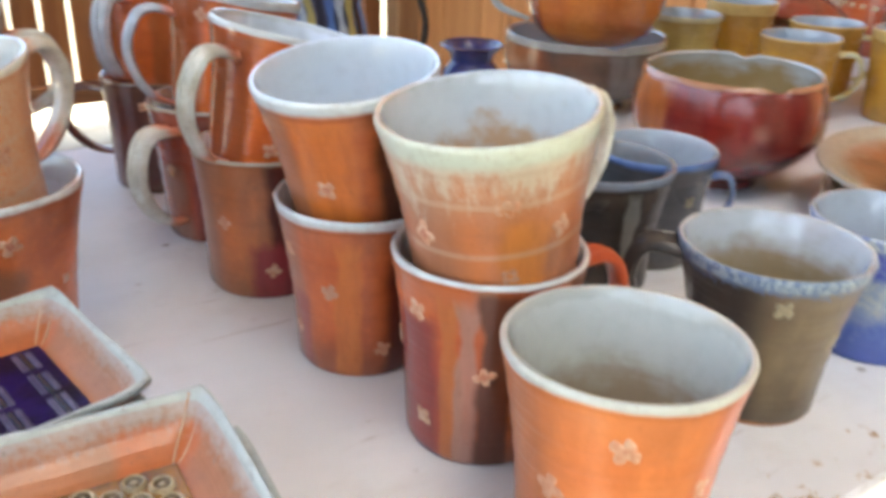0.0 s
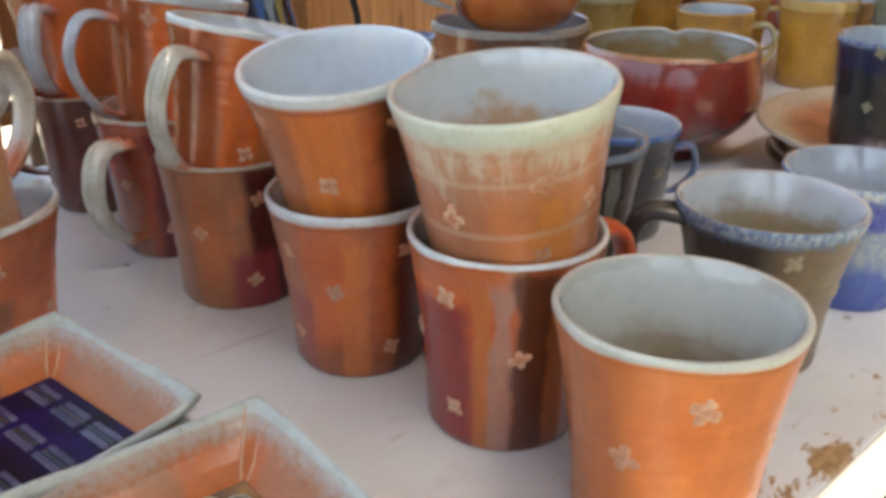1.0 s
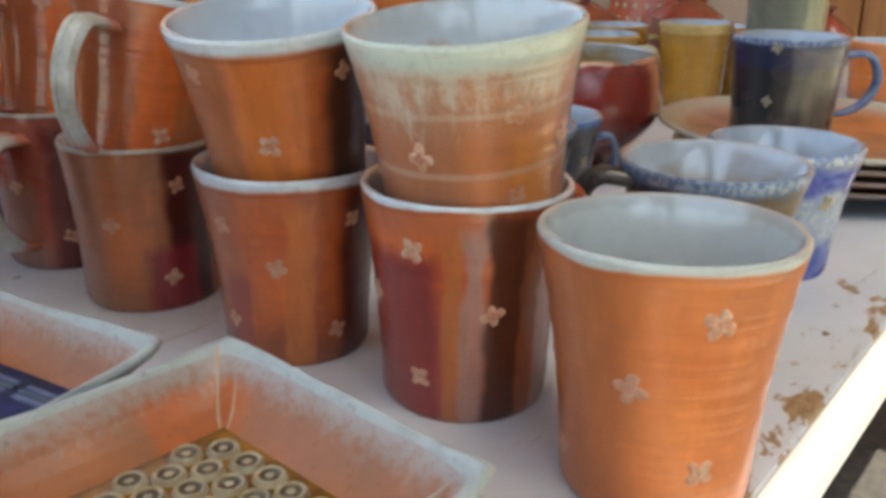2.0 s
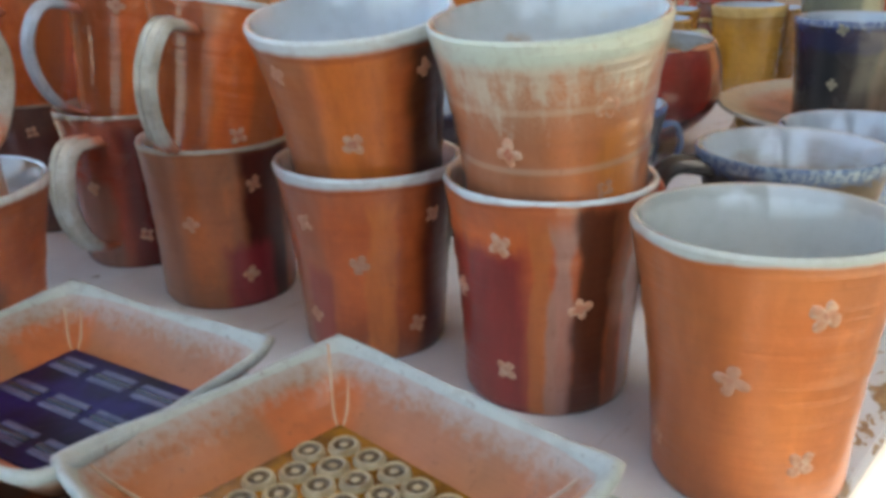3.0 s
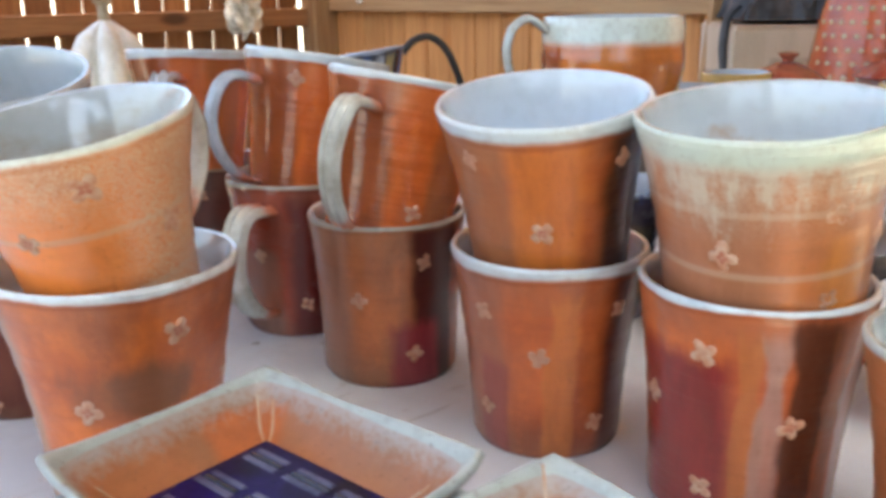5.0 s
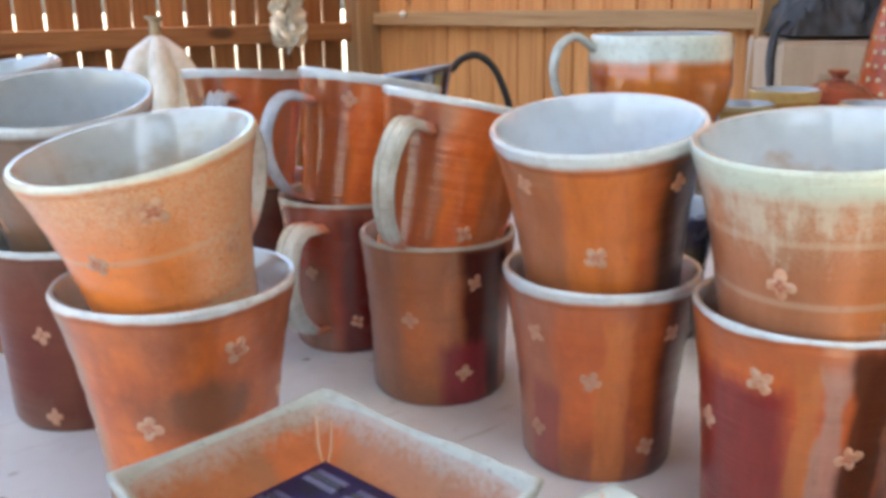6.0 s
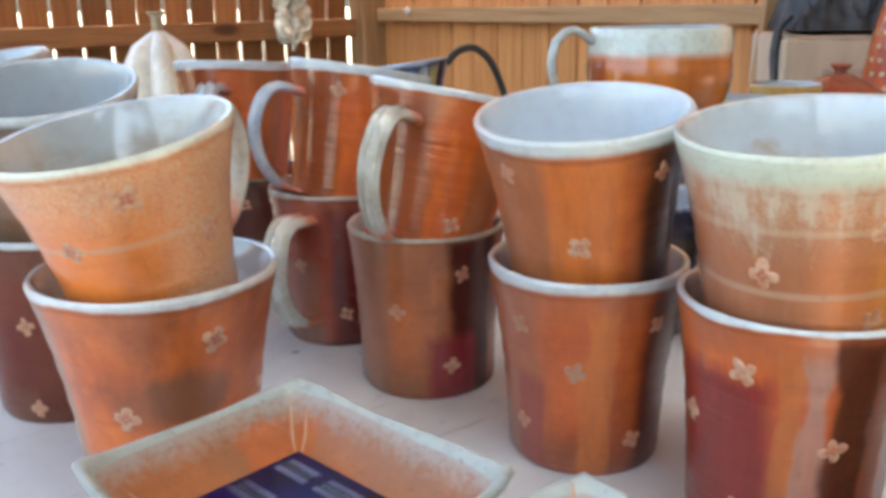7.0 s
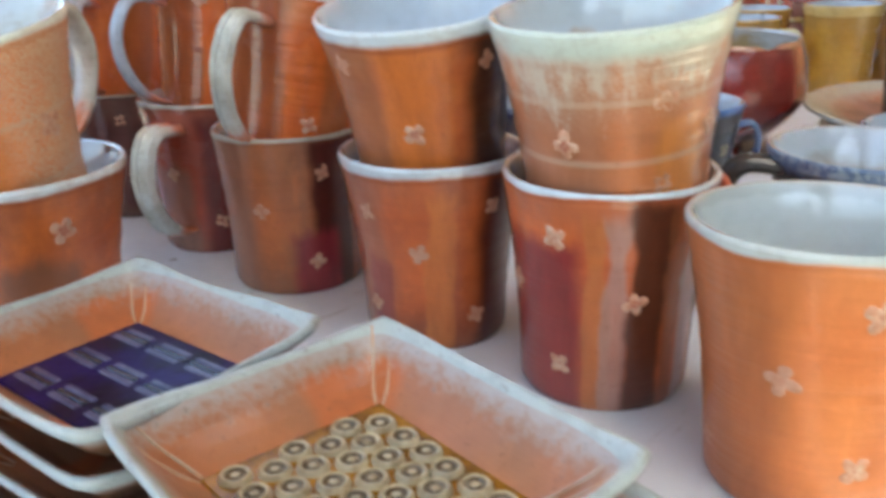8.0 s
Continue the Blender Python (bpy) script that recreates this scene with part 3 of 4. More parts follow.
# the pale grey strip at -50 is a highlight painted into the glaze
G_B0 = orange_glaze("orange_maroon_glaze", height=0.0956, rim_deep=0.03, foot=0.15, flashes=[(-153, 34, MAROON, 0.97, 0.78), (-114, 8, (0.5, 0.17, 0.045), 0.6, 0.9), (-102, 8, (0.36, 0.25, 0.22), 0.6, 0.9), (-83, 13, (0.09, 0.026, 0.014), 0.95, 0.97), (-66, 7, (0.26, 0.09, 0.04), 0.8, 0.95), (-50, 9, (0.45, 0.41, 0.4), 0.6, 0.9), (-24, 16, DARK_SIDE, 0.8, 1)])
G_B1 = orange_glaze("ash_orange_glaze", body=(0.68, 0.2, 0.05), dark=(0.48, 0.165, 0.07), rim=GREEN_ASH, height=0.09, rim_deep=0.14, drips=0.17, crust=[(-90, 100, 0.5, 0.4)], lines=(0.44, 0.7), flashes=[(-160, 52, (0.34, 0.15, 0.085), 0.7, 1), (-72, 16, (0.72, 0.25, 0.05), 0.75, 0.6)])
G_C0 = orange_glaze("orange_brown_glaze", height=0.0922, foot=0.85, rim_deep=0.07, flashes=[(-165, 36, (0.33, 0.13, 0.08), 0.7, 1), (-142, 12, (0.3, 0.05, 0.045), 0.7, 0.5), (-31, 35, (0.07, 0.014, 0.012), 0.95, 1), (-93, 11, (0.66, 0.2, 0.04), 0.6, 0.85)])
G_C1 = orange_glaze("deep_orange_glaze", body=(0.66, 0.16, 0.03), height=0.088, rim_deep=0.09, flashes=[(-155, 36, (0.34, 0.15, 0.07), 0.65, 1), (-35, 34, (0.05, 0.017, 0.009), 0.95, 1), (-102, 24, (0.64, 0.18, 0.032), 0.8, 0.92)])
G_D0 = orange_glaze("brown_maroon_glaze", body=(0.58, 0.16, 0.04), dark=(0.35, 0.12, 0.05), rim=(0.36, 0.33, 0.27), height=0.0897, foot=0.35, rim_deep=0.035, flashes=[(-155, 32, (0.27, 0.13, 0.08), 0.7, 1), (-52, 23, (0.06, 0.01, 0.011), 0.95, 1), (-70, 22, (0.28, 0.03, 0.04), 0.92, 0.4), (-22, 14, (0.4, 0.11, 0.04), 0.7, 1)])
G_D1 = orange_glaze("glossy_orange_glaze", relief=1.1, ashen=0.3, body=(0.86, 0.2, 0.028), dark=(0.62, 0.11, 0.02), washed=0.15, height=0.09, rim_deep=0.03, rough=0.15, coat=1.0, flashes=[(-128, 30, (0.2, 0.05, 0.02), 0.75, 1), (-50, 18, (0.3, 0.12, 0.05), 0.6, 1)])
G_E0 = orange_glaze("red_glaze", body=(0.42, 0.06, 0.025), dark=(0.27, 0.05, 0.028), washed=0.1, rim=(0.34, 0.3, 0.24), height=0.095, rim_deep=0.03, rough=0.15, coat=0.8, flashes=[(-70, 26, (0.12, 0.014, 0.014), 0.9, 0.9), (-130, 24, (0.26, 0.16, 0.11), 0.6, 0.6)])
G_F0 = orange_glaze("dark_maroon_glaze", body=(0.14, 0.028, 0.02), dark=(0.08, 0.024, 0.02), height=0.089, rim_deep=0.03, rim=(0.24, 0.16, 0.1), rough=0.2, washed=0.0)
G_L0 = orange_glaze("orange_scorched_glaze", body=(0.78, 0.185, 0.028), height=0.1026, foot=0.15, rim_deep=0.045, rim=(0.6, 0.65, 0.66), flashes=[(-160, 26, (0.33, 0.2, 0.09), 0.7, 1)], blots=[(-70, 0.57, 38, 0.16, (0.17, 0.075, 0.04), 0.8)])
G_L1 = orange_glaze("tan_orange_glaze", body=(0.95, 0.26, 0.042), dark=(0.82, 0.24, 0.06), rim=(0.6, 0.64, 0.56), height=0.09, rim_deep=0.06, lines=(0.33, 0.62), speckle=0.4, flashes=[(8, 34, (0.52, 0.34, 0.2), 0.4, 1)], crust=[(-6, 58, -0.4, 0.85), (-110, 70, 0.55, 0.75)])
G_K0 = orange_glaze("oxblood_glaze", body=(0.13, 0.018, 0.012), dark=(0.19, 0.045, 0.02), washed=0.05, coat=0.2, height=0.096, rim_deep=0.04, foot=0.3, flashes=[(-60, 22, (0.14, 0.03, 0.02), 0.7, 0.8)])
G_K1 = orange_glaze("brown_ash_glaze", body=(0.27, 0.13, 0.07), dark=(0.19, 0.14, 0.09), height=0.09, rim_deep=0.07)

FRONT_MUGS = "orange salt-glazed mugs"
mug("orange stoneware mug with pale ash rim, standing alone", (0.0625, 0.2716, 0), 0.0976, 0.0347, 0.0457, G_A, LINER_TAN, (0.0, 0.028), stamps=[(-134, 0.0525, 0.0125, "dim"), (-97, 0.078, 0.0125, "full"), (-95, 0.0222, 0.012, "full"), (-50, 0.056, 0.011, "full"), (176, 0.018, 0.009, "dim")], handle=(40, 0.078, 0.026, 0.03, 0.014), handle_material=HANDLE, seed=1, group=FRONT_MUGS)
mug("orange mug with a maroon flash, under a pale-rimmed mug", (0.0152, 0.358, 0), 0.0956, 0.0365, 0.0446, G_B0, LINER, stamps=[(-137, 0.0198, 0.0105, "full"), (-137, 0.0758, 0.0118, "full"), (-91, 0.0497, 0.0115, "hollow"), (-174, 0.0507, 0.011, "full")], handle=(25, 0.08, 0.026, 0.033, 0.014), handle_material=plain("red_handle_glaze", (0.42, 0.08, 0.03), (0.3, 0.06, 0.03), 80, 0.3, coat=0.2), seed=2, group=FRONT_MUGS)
mug("orange mug with a broad green-white ash rim, in a stack", (0.0192, 0.3575, 0.0713), 0.09, 0.036, 0.0474, G_B1, LINER_SPOT, (-0.096, -0.08), handle=(40, 0.078, 0.026, 0.028, 0.014), handle_material=HANDLE, stamps=[(-82, 0.0625, 0.0125, "full"), (-135, 0.0465, 0.0125, "hollow"), (-46, 0.048, 0.0115, "full"), (-81, 0.0298, 0.01, "dim")], seed=3, group=FRONT_MUGS)
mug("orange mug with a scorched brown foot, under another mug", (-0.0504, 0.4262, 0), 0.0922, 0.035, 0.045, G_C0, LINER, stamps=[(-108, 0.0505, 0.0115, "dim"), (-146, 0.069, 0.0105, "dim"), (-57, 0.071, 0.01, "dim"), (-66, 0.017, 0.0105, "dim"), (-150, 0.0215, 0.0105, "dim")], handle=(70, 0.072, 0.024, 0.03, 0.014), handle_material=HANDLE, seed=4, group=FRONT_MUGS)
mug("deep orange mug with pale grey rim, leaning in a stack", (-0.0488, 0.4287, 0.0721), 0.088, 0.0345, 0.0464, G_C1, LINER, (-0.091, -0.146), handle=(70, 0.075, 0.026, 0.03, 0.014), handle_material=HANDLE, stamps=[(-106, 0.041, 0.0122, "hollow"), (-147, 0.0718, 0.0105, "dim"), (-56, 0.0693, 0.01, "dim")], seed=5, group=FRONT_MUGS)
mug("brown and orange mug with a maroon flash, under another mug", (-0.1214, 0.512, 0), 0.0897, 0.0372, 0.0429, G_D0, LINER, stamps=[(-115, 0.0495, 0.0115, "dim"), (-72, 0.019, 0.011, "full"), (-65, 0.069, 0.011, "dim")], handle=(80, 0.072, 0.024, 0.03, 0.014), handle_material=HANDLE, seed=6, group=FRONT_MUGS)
mug("glossy orange mug with broad pale handle, leaning in a stack", (-0.1235, 0.512, 0.068), 0.092, 0.034, 0.0455, G_D1, LINER, (0.21, 0.1), handle=(-122, 0.074, 0.012, 0.031, 0.0135), handle_material=HANDLE, stamps=[(-75, 0.025, 0.01, "hollow")], seed=7, group=FRONT_MUGS)
mug("red-brown mug with pale ringed handle, under another mug", (-0.1742, 0.5917, 0), 0.0955, 0.0364, 0.0435, G_E0, LINER, handle=(-118, 0.08, 0.016, 0.032, 0.017), handle_material=HANDLE, stamps=[(-82, 0.0215, 0.011, "hollow"), (-124, 0.052, 0.0105, "dim")], seed=8, group=FRONT_MUGS)
mug("glossy orange mug with slim pale handle, leaning in a stack", (-0.172, 0.6, 0.072), 0.094, 0.034, 0.0455, G_D1, LINER, (0.16, 0.11), handle=(-145, 0.074, 0.014, 0.03, 0.012), handle_material=HANDLE_BLUE, stamps=[(-103, 0.078, 0.012, "dim")], seed=9, group=FRONT_MUGS)
mug("dark maroon mug with dark handle, under another mug", (-0.2427, 0.6831, 0), 0.0892, 0.0387, 0.0433, G_F0, LINER, handle=(-172, 0.076, 0.024, 0.034, 0.012), stamps=[(-88, 0.0715, 0.01, "full")], seed=10, group=FRONT_MUGS)
mug("orange mug with grooved grey handle, leaning in a stack", (-0.252, 0.69, 0.07), 0.094, 0.034, 0.0455, G_D1, LINER, (0.03, 0.1), handle=(-100, 0.074, 0.016, 0.028, 0.016), handle_material=HANDLE_BLUE, seed=11, group=FRONT_MUGS)
mug("orange mug with white rim and a scorch mark, under another mug", (-0.2335, 0.3945, 0), 0.1026, 0.0346, 0.0486, G_L0, LINER, stamps=[(-98, 0.0535, 0.0125, "hollow"), (-49, 0.0825, 0.0118, "hollow"), (-8, 0.0535, 0.007, "full")], handle=(85, 0.075, 0.026, 0.03, 0.014), handle_material=HANDLE, seed=12, group=FRONT_MUGS)
mug("tan and orange mug with cream rim, tilted in a stack", (-0.229, 0.3905, 0.0728), 0.0885, 0.0305, 0.0459, G_L1, LINER_WORN, (-0.126, -0.15), handle=(63, 0.078, 0.026, 0.03, 0.014), handle_material=HANDLE, stamps=[(-72, 0.074, 0.0135, "hollow"), (-28, 0.0506, 0.013, "full"), (-109, 0.0562, 0.012, "hollow")], seed=13, group=FRONT_MUGS)
mug("oxblood red mug, under a grey-rimmed mug", (-0.313, 0.5017, 0), 0.0966, 0.0395, 0.0445, G_K0, LINER, stamps=[(-98, 0.0534, 0.011, "dim"), (-98, 0.009, 0.011, "dim")], seed=14, group=FRONT_MUGS)
mug("brown ash-glazed mug with pale rim, in a stack", (-0.3107, 0.5138, 0.0795), 0.09, 0.036, 0.0465, G_K1, LINER_GREY, (0.019, -0.238), handle=(15, 0.066, 0.02, 0.03, 0.014), handle_material=HANDLE, stamps=[(-138, 0.0314, 0.011, "dim")], seed=15, group=FRONT_MUGS)
mug("brown mug, under a leaning mug", (-0.385, 0.61, 0), 0.09, 0.037, 0.0445, G_D0, LINER, seed=16, group=FRONT_MUGS)
mug("brown ash-glazed mug with pale rim, leaning in a stack", (-0.382, 0.612, 0.084), 0.09, 0.036, 0.0465, G_K1, LINER_GREY, (-0.12, -0.1), seed=17, group=FRONT_MUGS)

# ---- blue and black mugs ----
G_G = glaze("olive_brown_glaze", (0.17, 0.125, 0.065), (0.09, 0.065, 0.038), (0.27, 0.35, 0.42), 0.0865, [(188, 66, (0.022, 0.016, 0.014), 0.92, 0.95)], blots=[(-90, 0.0, 2000, 0.035, (0.48, 0.22, 0.09), 0.9)], rim_deep=0.1, drips=0.0, washed=0.0, banded=0.4, coat=0.4, fringe=[((0.07, 0.12, 0.24), 0.13, 0.8)])
G_H = glaze("cobalt_glaze", (0.36, 0.42, 0.47), (0.22, 0.3, 0.42), (0.44, 0.5, 0.52), 0.078, rim_deep=0.09, drips=0.0, rough=0.16, washed=0.0, banded=0.3, ashen=0.15, fringe=[((0.06, 0.12, 0.4), 0.12, 0.6), ((0.12, 0.2, 0.46), 0.95, 0.45)], blots=[(-90, 0.79, 2000, 0.13, (0.02, 0.03, 0.36), 0.9), (-90, 0.12, 2000, 0.3, (0.04, 0.09, 0.42), 0.85)])
G_I = glaze("tenmoku_glaze", (0.025, 0.025, 0.025), (0.012, 0.011, 0.011), (0.2, 0.24, 0.3), 0.0824, [(-70, 7, (0.2, 0.2, 0.18), 0.7, 0.9)], rim_deep=0.08, rough=0.14, washed=0.0, banded=0.4, coat=0.3)
G_J = glaze("grey_blue_glaze", (0.1, 0.115, 0.13), (0.06, 0.07, 0.085), (0.1, 0.18, 0.4), 0.08, rim_deep=0.1, rough=0.18, washed=0.0, banded=0.4)
G_N = glaze("blue_black_glaze", (0.06, 0.055, 0.045), (0.028, 0.028, 0.032), (0.26, 0.31, 0.4), 0.086, [(-84, 20, (0.16, 0.13, 0.095), 0.8, 0.85), (-175, 40, (0.02, 0.022, 0.026), 0.8, 1), (-80, 60, (0.34, 0.32, 0.37), 0.8, 0.16)], rim_deep=0.07, drips=0.0, rough=0.16, washed=0.0, banded=0.4, coat=0.5, blots=[(-90, 0.84, 2000, 0.13, (0.015, 0.022, 0.1), 0.4)], fringe=[((0.03, 0.05, 0.16), 0.1, 0.7)])
LINER_BLUE = liner("blue_grey_liner", (0.36, 0.42, 0.48), (0.25, 0.2, 0.12), 0.085, 0.3)
LINER_DARK = liner("dark_grey_liner", (0.17, 0.2, 0.22), (0.09, 0.08, 0.06), 0.085, 0.6)
LINER_OLIVE = liner("olive_stained_liner", (0.46, 0.52, 0.57), (0.24, 0.18, 0.08), 0.0865, 0.9, 0.92)
DARK_HANDLE = plain("black_handle_glaze", (0.03, 0.028, 0.028), (0.06, 0.055, 0.05), 90, 0.25, coat=0.2)
BLUE_HANDLE = plain("blue_handle_glaze", (0.09, 0.15, 0.34), (0.2, 0.27, 0.38), 110, 0.25, coat=0.2)
GLAZED = "dark and blue glazed mugs"
mug("olive-brown mug with blue-white rim and black handle", (0.1558, 0.3948, 0), 0.0865, 0.0327, 0.0466, G_G, LINER_OLIVE, handle=(168, 0.077, 0.022, 0.028, 0.017), handle_material=DARK_HANDLE, stamps=[(-99, 0.0702, 0.011, "full"), (-46, 0.047, 0.011, "full")], seed=21, group=GLAZED, stamp_material=STAMP_DULL)
mug("blue and white mug with a cobalt band", (0.2431, 0.4573, 0), 0.078, 0.0325, 0.0445, G_H, LINER_BLUE, stamps=[(-84, 0.0487, 0.012, "full")], seed=22, group=GLAZED, stamp_material=STAMP_DULL)
mug("glossy black mug with grey rim", (0.0906, 0.5252, 0), 0.0824, 0.035, 0.0448, G_I, LINER_DARK, handle=(100, 0.07, 0.024, 0.026, 0.012), handle_material=BLUE_HANDLE, seed=23, group=GLAZED, stamp_material=STAMP_DULL)
mug("blue-black mug behind a stack of mugs", (0.018, 0.585, 0), 0.084, 0.034, 0.043, G_N, LINER_BLUE, seed=26, group=GLAZED)
mug("grey-blue mug with blue rim and handle", (0.1325, 0.5719, 0), 0.078, 0.034, 0.0425, G_J, LINER_BLUE, handle=(-12, 0.06, 0.028, 0.017, 0.008), handle_material=BLUE_HANDLE, stamps=[(-60, 0.05, 0.01, "full")], seed=24, group=GLAZED, stamp_material=STAMP_DULL)

# ---- square dishes ----
DISH_CLAY = glaze("dish_glaze", (0.34, 0.128, 0.054), (0.27, 0.132, 0.072), (0.36, 0.42, 0.42), 0.019, ashen=0.2, flashes=[(25, 14, (0.5, 0.1, 0.015), 0.75, 0.75), (-62, 12, (0.5, 0.1, 0.015), 0.6, 0.7), (150, 18, (0.48, 0.11, 0.02), 0.6, 0.7)], rim_deep=0.09, drips=0.34, speckle=0.4, banded=0.4, washed=0.2, coat=0.15, rough=0.3)


def dish(label, m, wide, deep, tall, seed, centre="", group="square dishes", category="dish"):
    """A square press-moulded dish: flat floor, flaring sides that dip between raised, pinched corners."""
    ob = empty("dish", m, label, category, group)
    bm = bmesh.new()
    per = 14

    def ring(scale, z, dip, sharp):
        out = []
        for sidei in range(4):
            for i in range(per):
                t = i / per * 2 - 1
                p = ((t, -1), (1, t), (-t, 1), (-1, -t))[sidei]
                far = abs(t)
                bow = 1 - 0.03 * (1 - t * t) * sharp
                x, y = p[0] * wide / 2 * scale * bow, p[1] * deep / 2 * scale * bow
                x, y = x * (1 - 0.055 * far**6), y * (1 - 0.055 * far**6)
                lift = dip * (far**3 - 0.4) + 0.0012 * noise.noise((x * 40 + seed, y * 40, z * 30))
                out.append(bm.verts.new((x, y, z + lift)))
        return out

    wall = 0.0042
    levels = [(0.56, 0.0, 0, 0.1), (0.62, 0.0005, 0, 0.1), (0.76, tall * 0.32, 0.001, 0.4), (0.93, tall * 0.76, 0.0018, 0.5), (0.985, tall - 0.0022, 0.0022, 0.5), (1.0, tall - 0.0003, 0.0022, 0.5), (0.985, tall + 0.0012, 0.0022, 0.5), (0.955, tall + 0.0009, 0.0022, 0.5), (0.93, tall - 0.0006, 0.002, 0.5), (0.84, tall * 0.66, 0.0012, 0.4), (0.73, tall * 0.38, 0.0004, 0.3), (0.66, wall + 0.0012, 0, 0.2), (0.62, wall, 0, 0.1)]
    rings = [ring(*level) for level in levels]
    for a, b in zip(rings, rings[1:]):
        for i in range(4 * per):
            j = (i + 1) % (4 * per)
            bm.faces.new((a[i], a[j], b[j], b[i]))
    bm.faces.new(rings[0]), bm.faces.new(rings[-1])
    bmesh.ops.recalc_face_normals(bm, faces=bm.faces[:])
    part("body", smooth(bm, 75), DISH_CLAY, ob)
    # a seam of clay up each inner corner
    for sx, sy in ((1, 1), (1, -1), (-1, 1), (-1, -1)):
        for by in (-1, 1):
            pts = [(sx * wide / 2 * s + sy * by * spread, sy * deep / 2 * s - sx * by * spread, z) for s, z, spread in ((0.59, wall + 0.0002, 0.0007), (0.66, tall * 0.38, 0.0014), (0.77, tall * 0.66, 0.0018), (0.875, tall + 0.0006, 0.0022))]
            part("corner_seam", strap(pts, 0.0009, 0.0009, (sy, -sx, 0), 10, False, 1.0), DISH_SEAM, ob)
    w, d = wide * 0.6, deep * 0.6
    if centre == "weave":
        part("glazed_centre", box(w, d, 0.0012, 0.0005, (0, 0, wall + 0.0003)), VIOLET, ob, "violet glazed square")
        for i in range(3):
            for j in range(3):
                for s, stuff, by in ((-1, VIOLET_PALE, 0.15), (0, VIOLET_DARK, 0.13), (1, VIOLET_PALE, 0.13)):
                    at = ((i - 1) * w / 3.1 + random.uniform(-0.0006, 0.0006), (j - 1) * d / 3 + s * d / 3 * 0.155, wall + 0.0009)
                    part("raised_bar", box(w / 3 * random.uniform(0.72, 0.84), d / 3 * by, 0.0009, 0.0004, at), stuff, ob)
    if centre == "rings":
        part("glazed_centre", box(w, d, 0.0012, 0.0005, (0, 0, wall + 0.0003)), AMBER, ob, "amber glazed square")
        for i in range(6):
            for j in range(6):
                x, y = (i - 2.75 + 0.5 * (j % 2)) * w / 6.8 + random.uniform(-0.0004, 0.0004), (j - 2.5) * d / 6.7 + random.uniform(-0.0004, 0.0004)
                r = w / 6.8 * 0.45
                rows = [(r * 1.04, 0), (r * 0.99, 0.001), (r * 0.86, 0.0017), (r * 0.66, 0.0014), (r * 0.56, 0.0005), (r * 0.38, 0.0005), (r * 0.28, 0.0012), (0, 0.0014)]
                b = lathe(rows, 20, split=3)
                for f in b.faces:
                    if (f.calc_center_median().xy).length < r * 0.3:
                        f.material_index = 0
                bmesh.ops.translate(b, verts=b.verts[:], vec=(x, y, wall + 0.0008))
                part("ring_stamp", b, [CREAM, RING_DARK], ob)
    return ob


DISH_SEAM = plain("pale_seam_glaze", (0.4, 0.34, 0.27), (0.46, 0.24, 0.12), 150, 0.35, coat=0.2)
DOT_CREAM = plain("cream_dot_glaze", (0.62, 0.5, 0.32), (0.5, 0.36, 0.18), 300, 0.3, coat=0.2)
VIOLET = plain("violet_glaze", (0.014, 0.006, 0.075), (0.008, 0.003, 0.004), 42, 0.3)
VIOLET.node_tree.nodes["Principled BSDF"].inputs["Specular IOR Level"].default_value = 0.08
VIOLET_PALE = plain("pale_violet_glaze", (0.08, 0.08, 0.15), (0.018, 0.014, 0.06), 95, 0.3)
VIOLET_DARK = plain("ink_glaze", (0.008, 0.007, 0.02), (0.014, 0.01, 0.03), 200, 0.25)
AMBER = plain("amber_glaze", (0.27, 0.125, 0.006), (0.05, 0.022, 0.004), 60, 0.25, coat=0.2)
CREAM = plain("cream_glaze", (0.37, 0.33, 0.22), (0.25, 0.19, 0.1), 300, 0.3, coat=0.2)
RING_DARK = plain("brown_ring_glaze", (0.11, 0.075, 0.04), (0.17, 0.15, 0.11), 300, 0.25, coat=0.3)


def dish_stack(label, x, y, turn, wide, deep, tops, seed, centre):
    for n, (z, shift, twist) in enumerate(tops):
        last = n == len(tops) - 1
        dish(label if last else "orange square dish with pale rim, in a stack", pose(x + shift[0], y + shift[1], z, 0, 0, turn + twist), wide, deep, 0.019, seed + n, centre if last else "")


dish_stack("orange square dish with violet woven centre, on a stack", -0.1655, 0.2655, -46, 0.099, 0.083, [(0.0, (-0.002, 0.003), 4), (0.0152, (0.002, 0.001), -3), (0.0304, (-0.001, 0.003), 2), (0.0456, (0.001, 0.002), -2), (0.0608, (0, 0), 0)], 31, "weave")
dish_stack("orange square dish with amber ringed centre, on a stack", -0.0965, 0.1935, -58, 0.104, 0.09, [(0.0, (0.01, -0.004), 5), (0.0152, (0.004, -0.002), -3), (0.0304, (0.008, -0.004), 4), (0.0456, (0.01, -0.002), -2), (0.0608, (0, 0), 0)], 41, "rings")

# ---- plates with a mug on them ----
PLATE_CLAY = glaze("plate_glaze", (0.48, 0.16, 0.045), (0.36, 0.13, 0.05), (0.4, 0.4, 0.34), 0.02, rim_deep=0.3, drips=0.2, rough=0.22)
PLATE_DARK = glaze("dark_plate_glaze", (0.16, 0.07, 0.035), (0.09, 0.05, 0.03), (0.2, 0.13, 0.08), 0.02, rim_deep=0.2, rough=0.22)


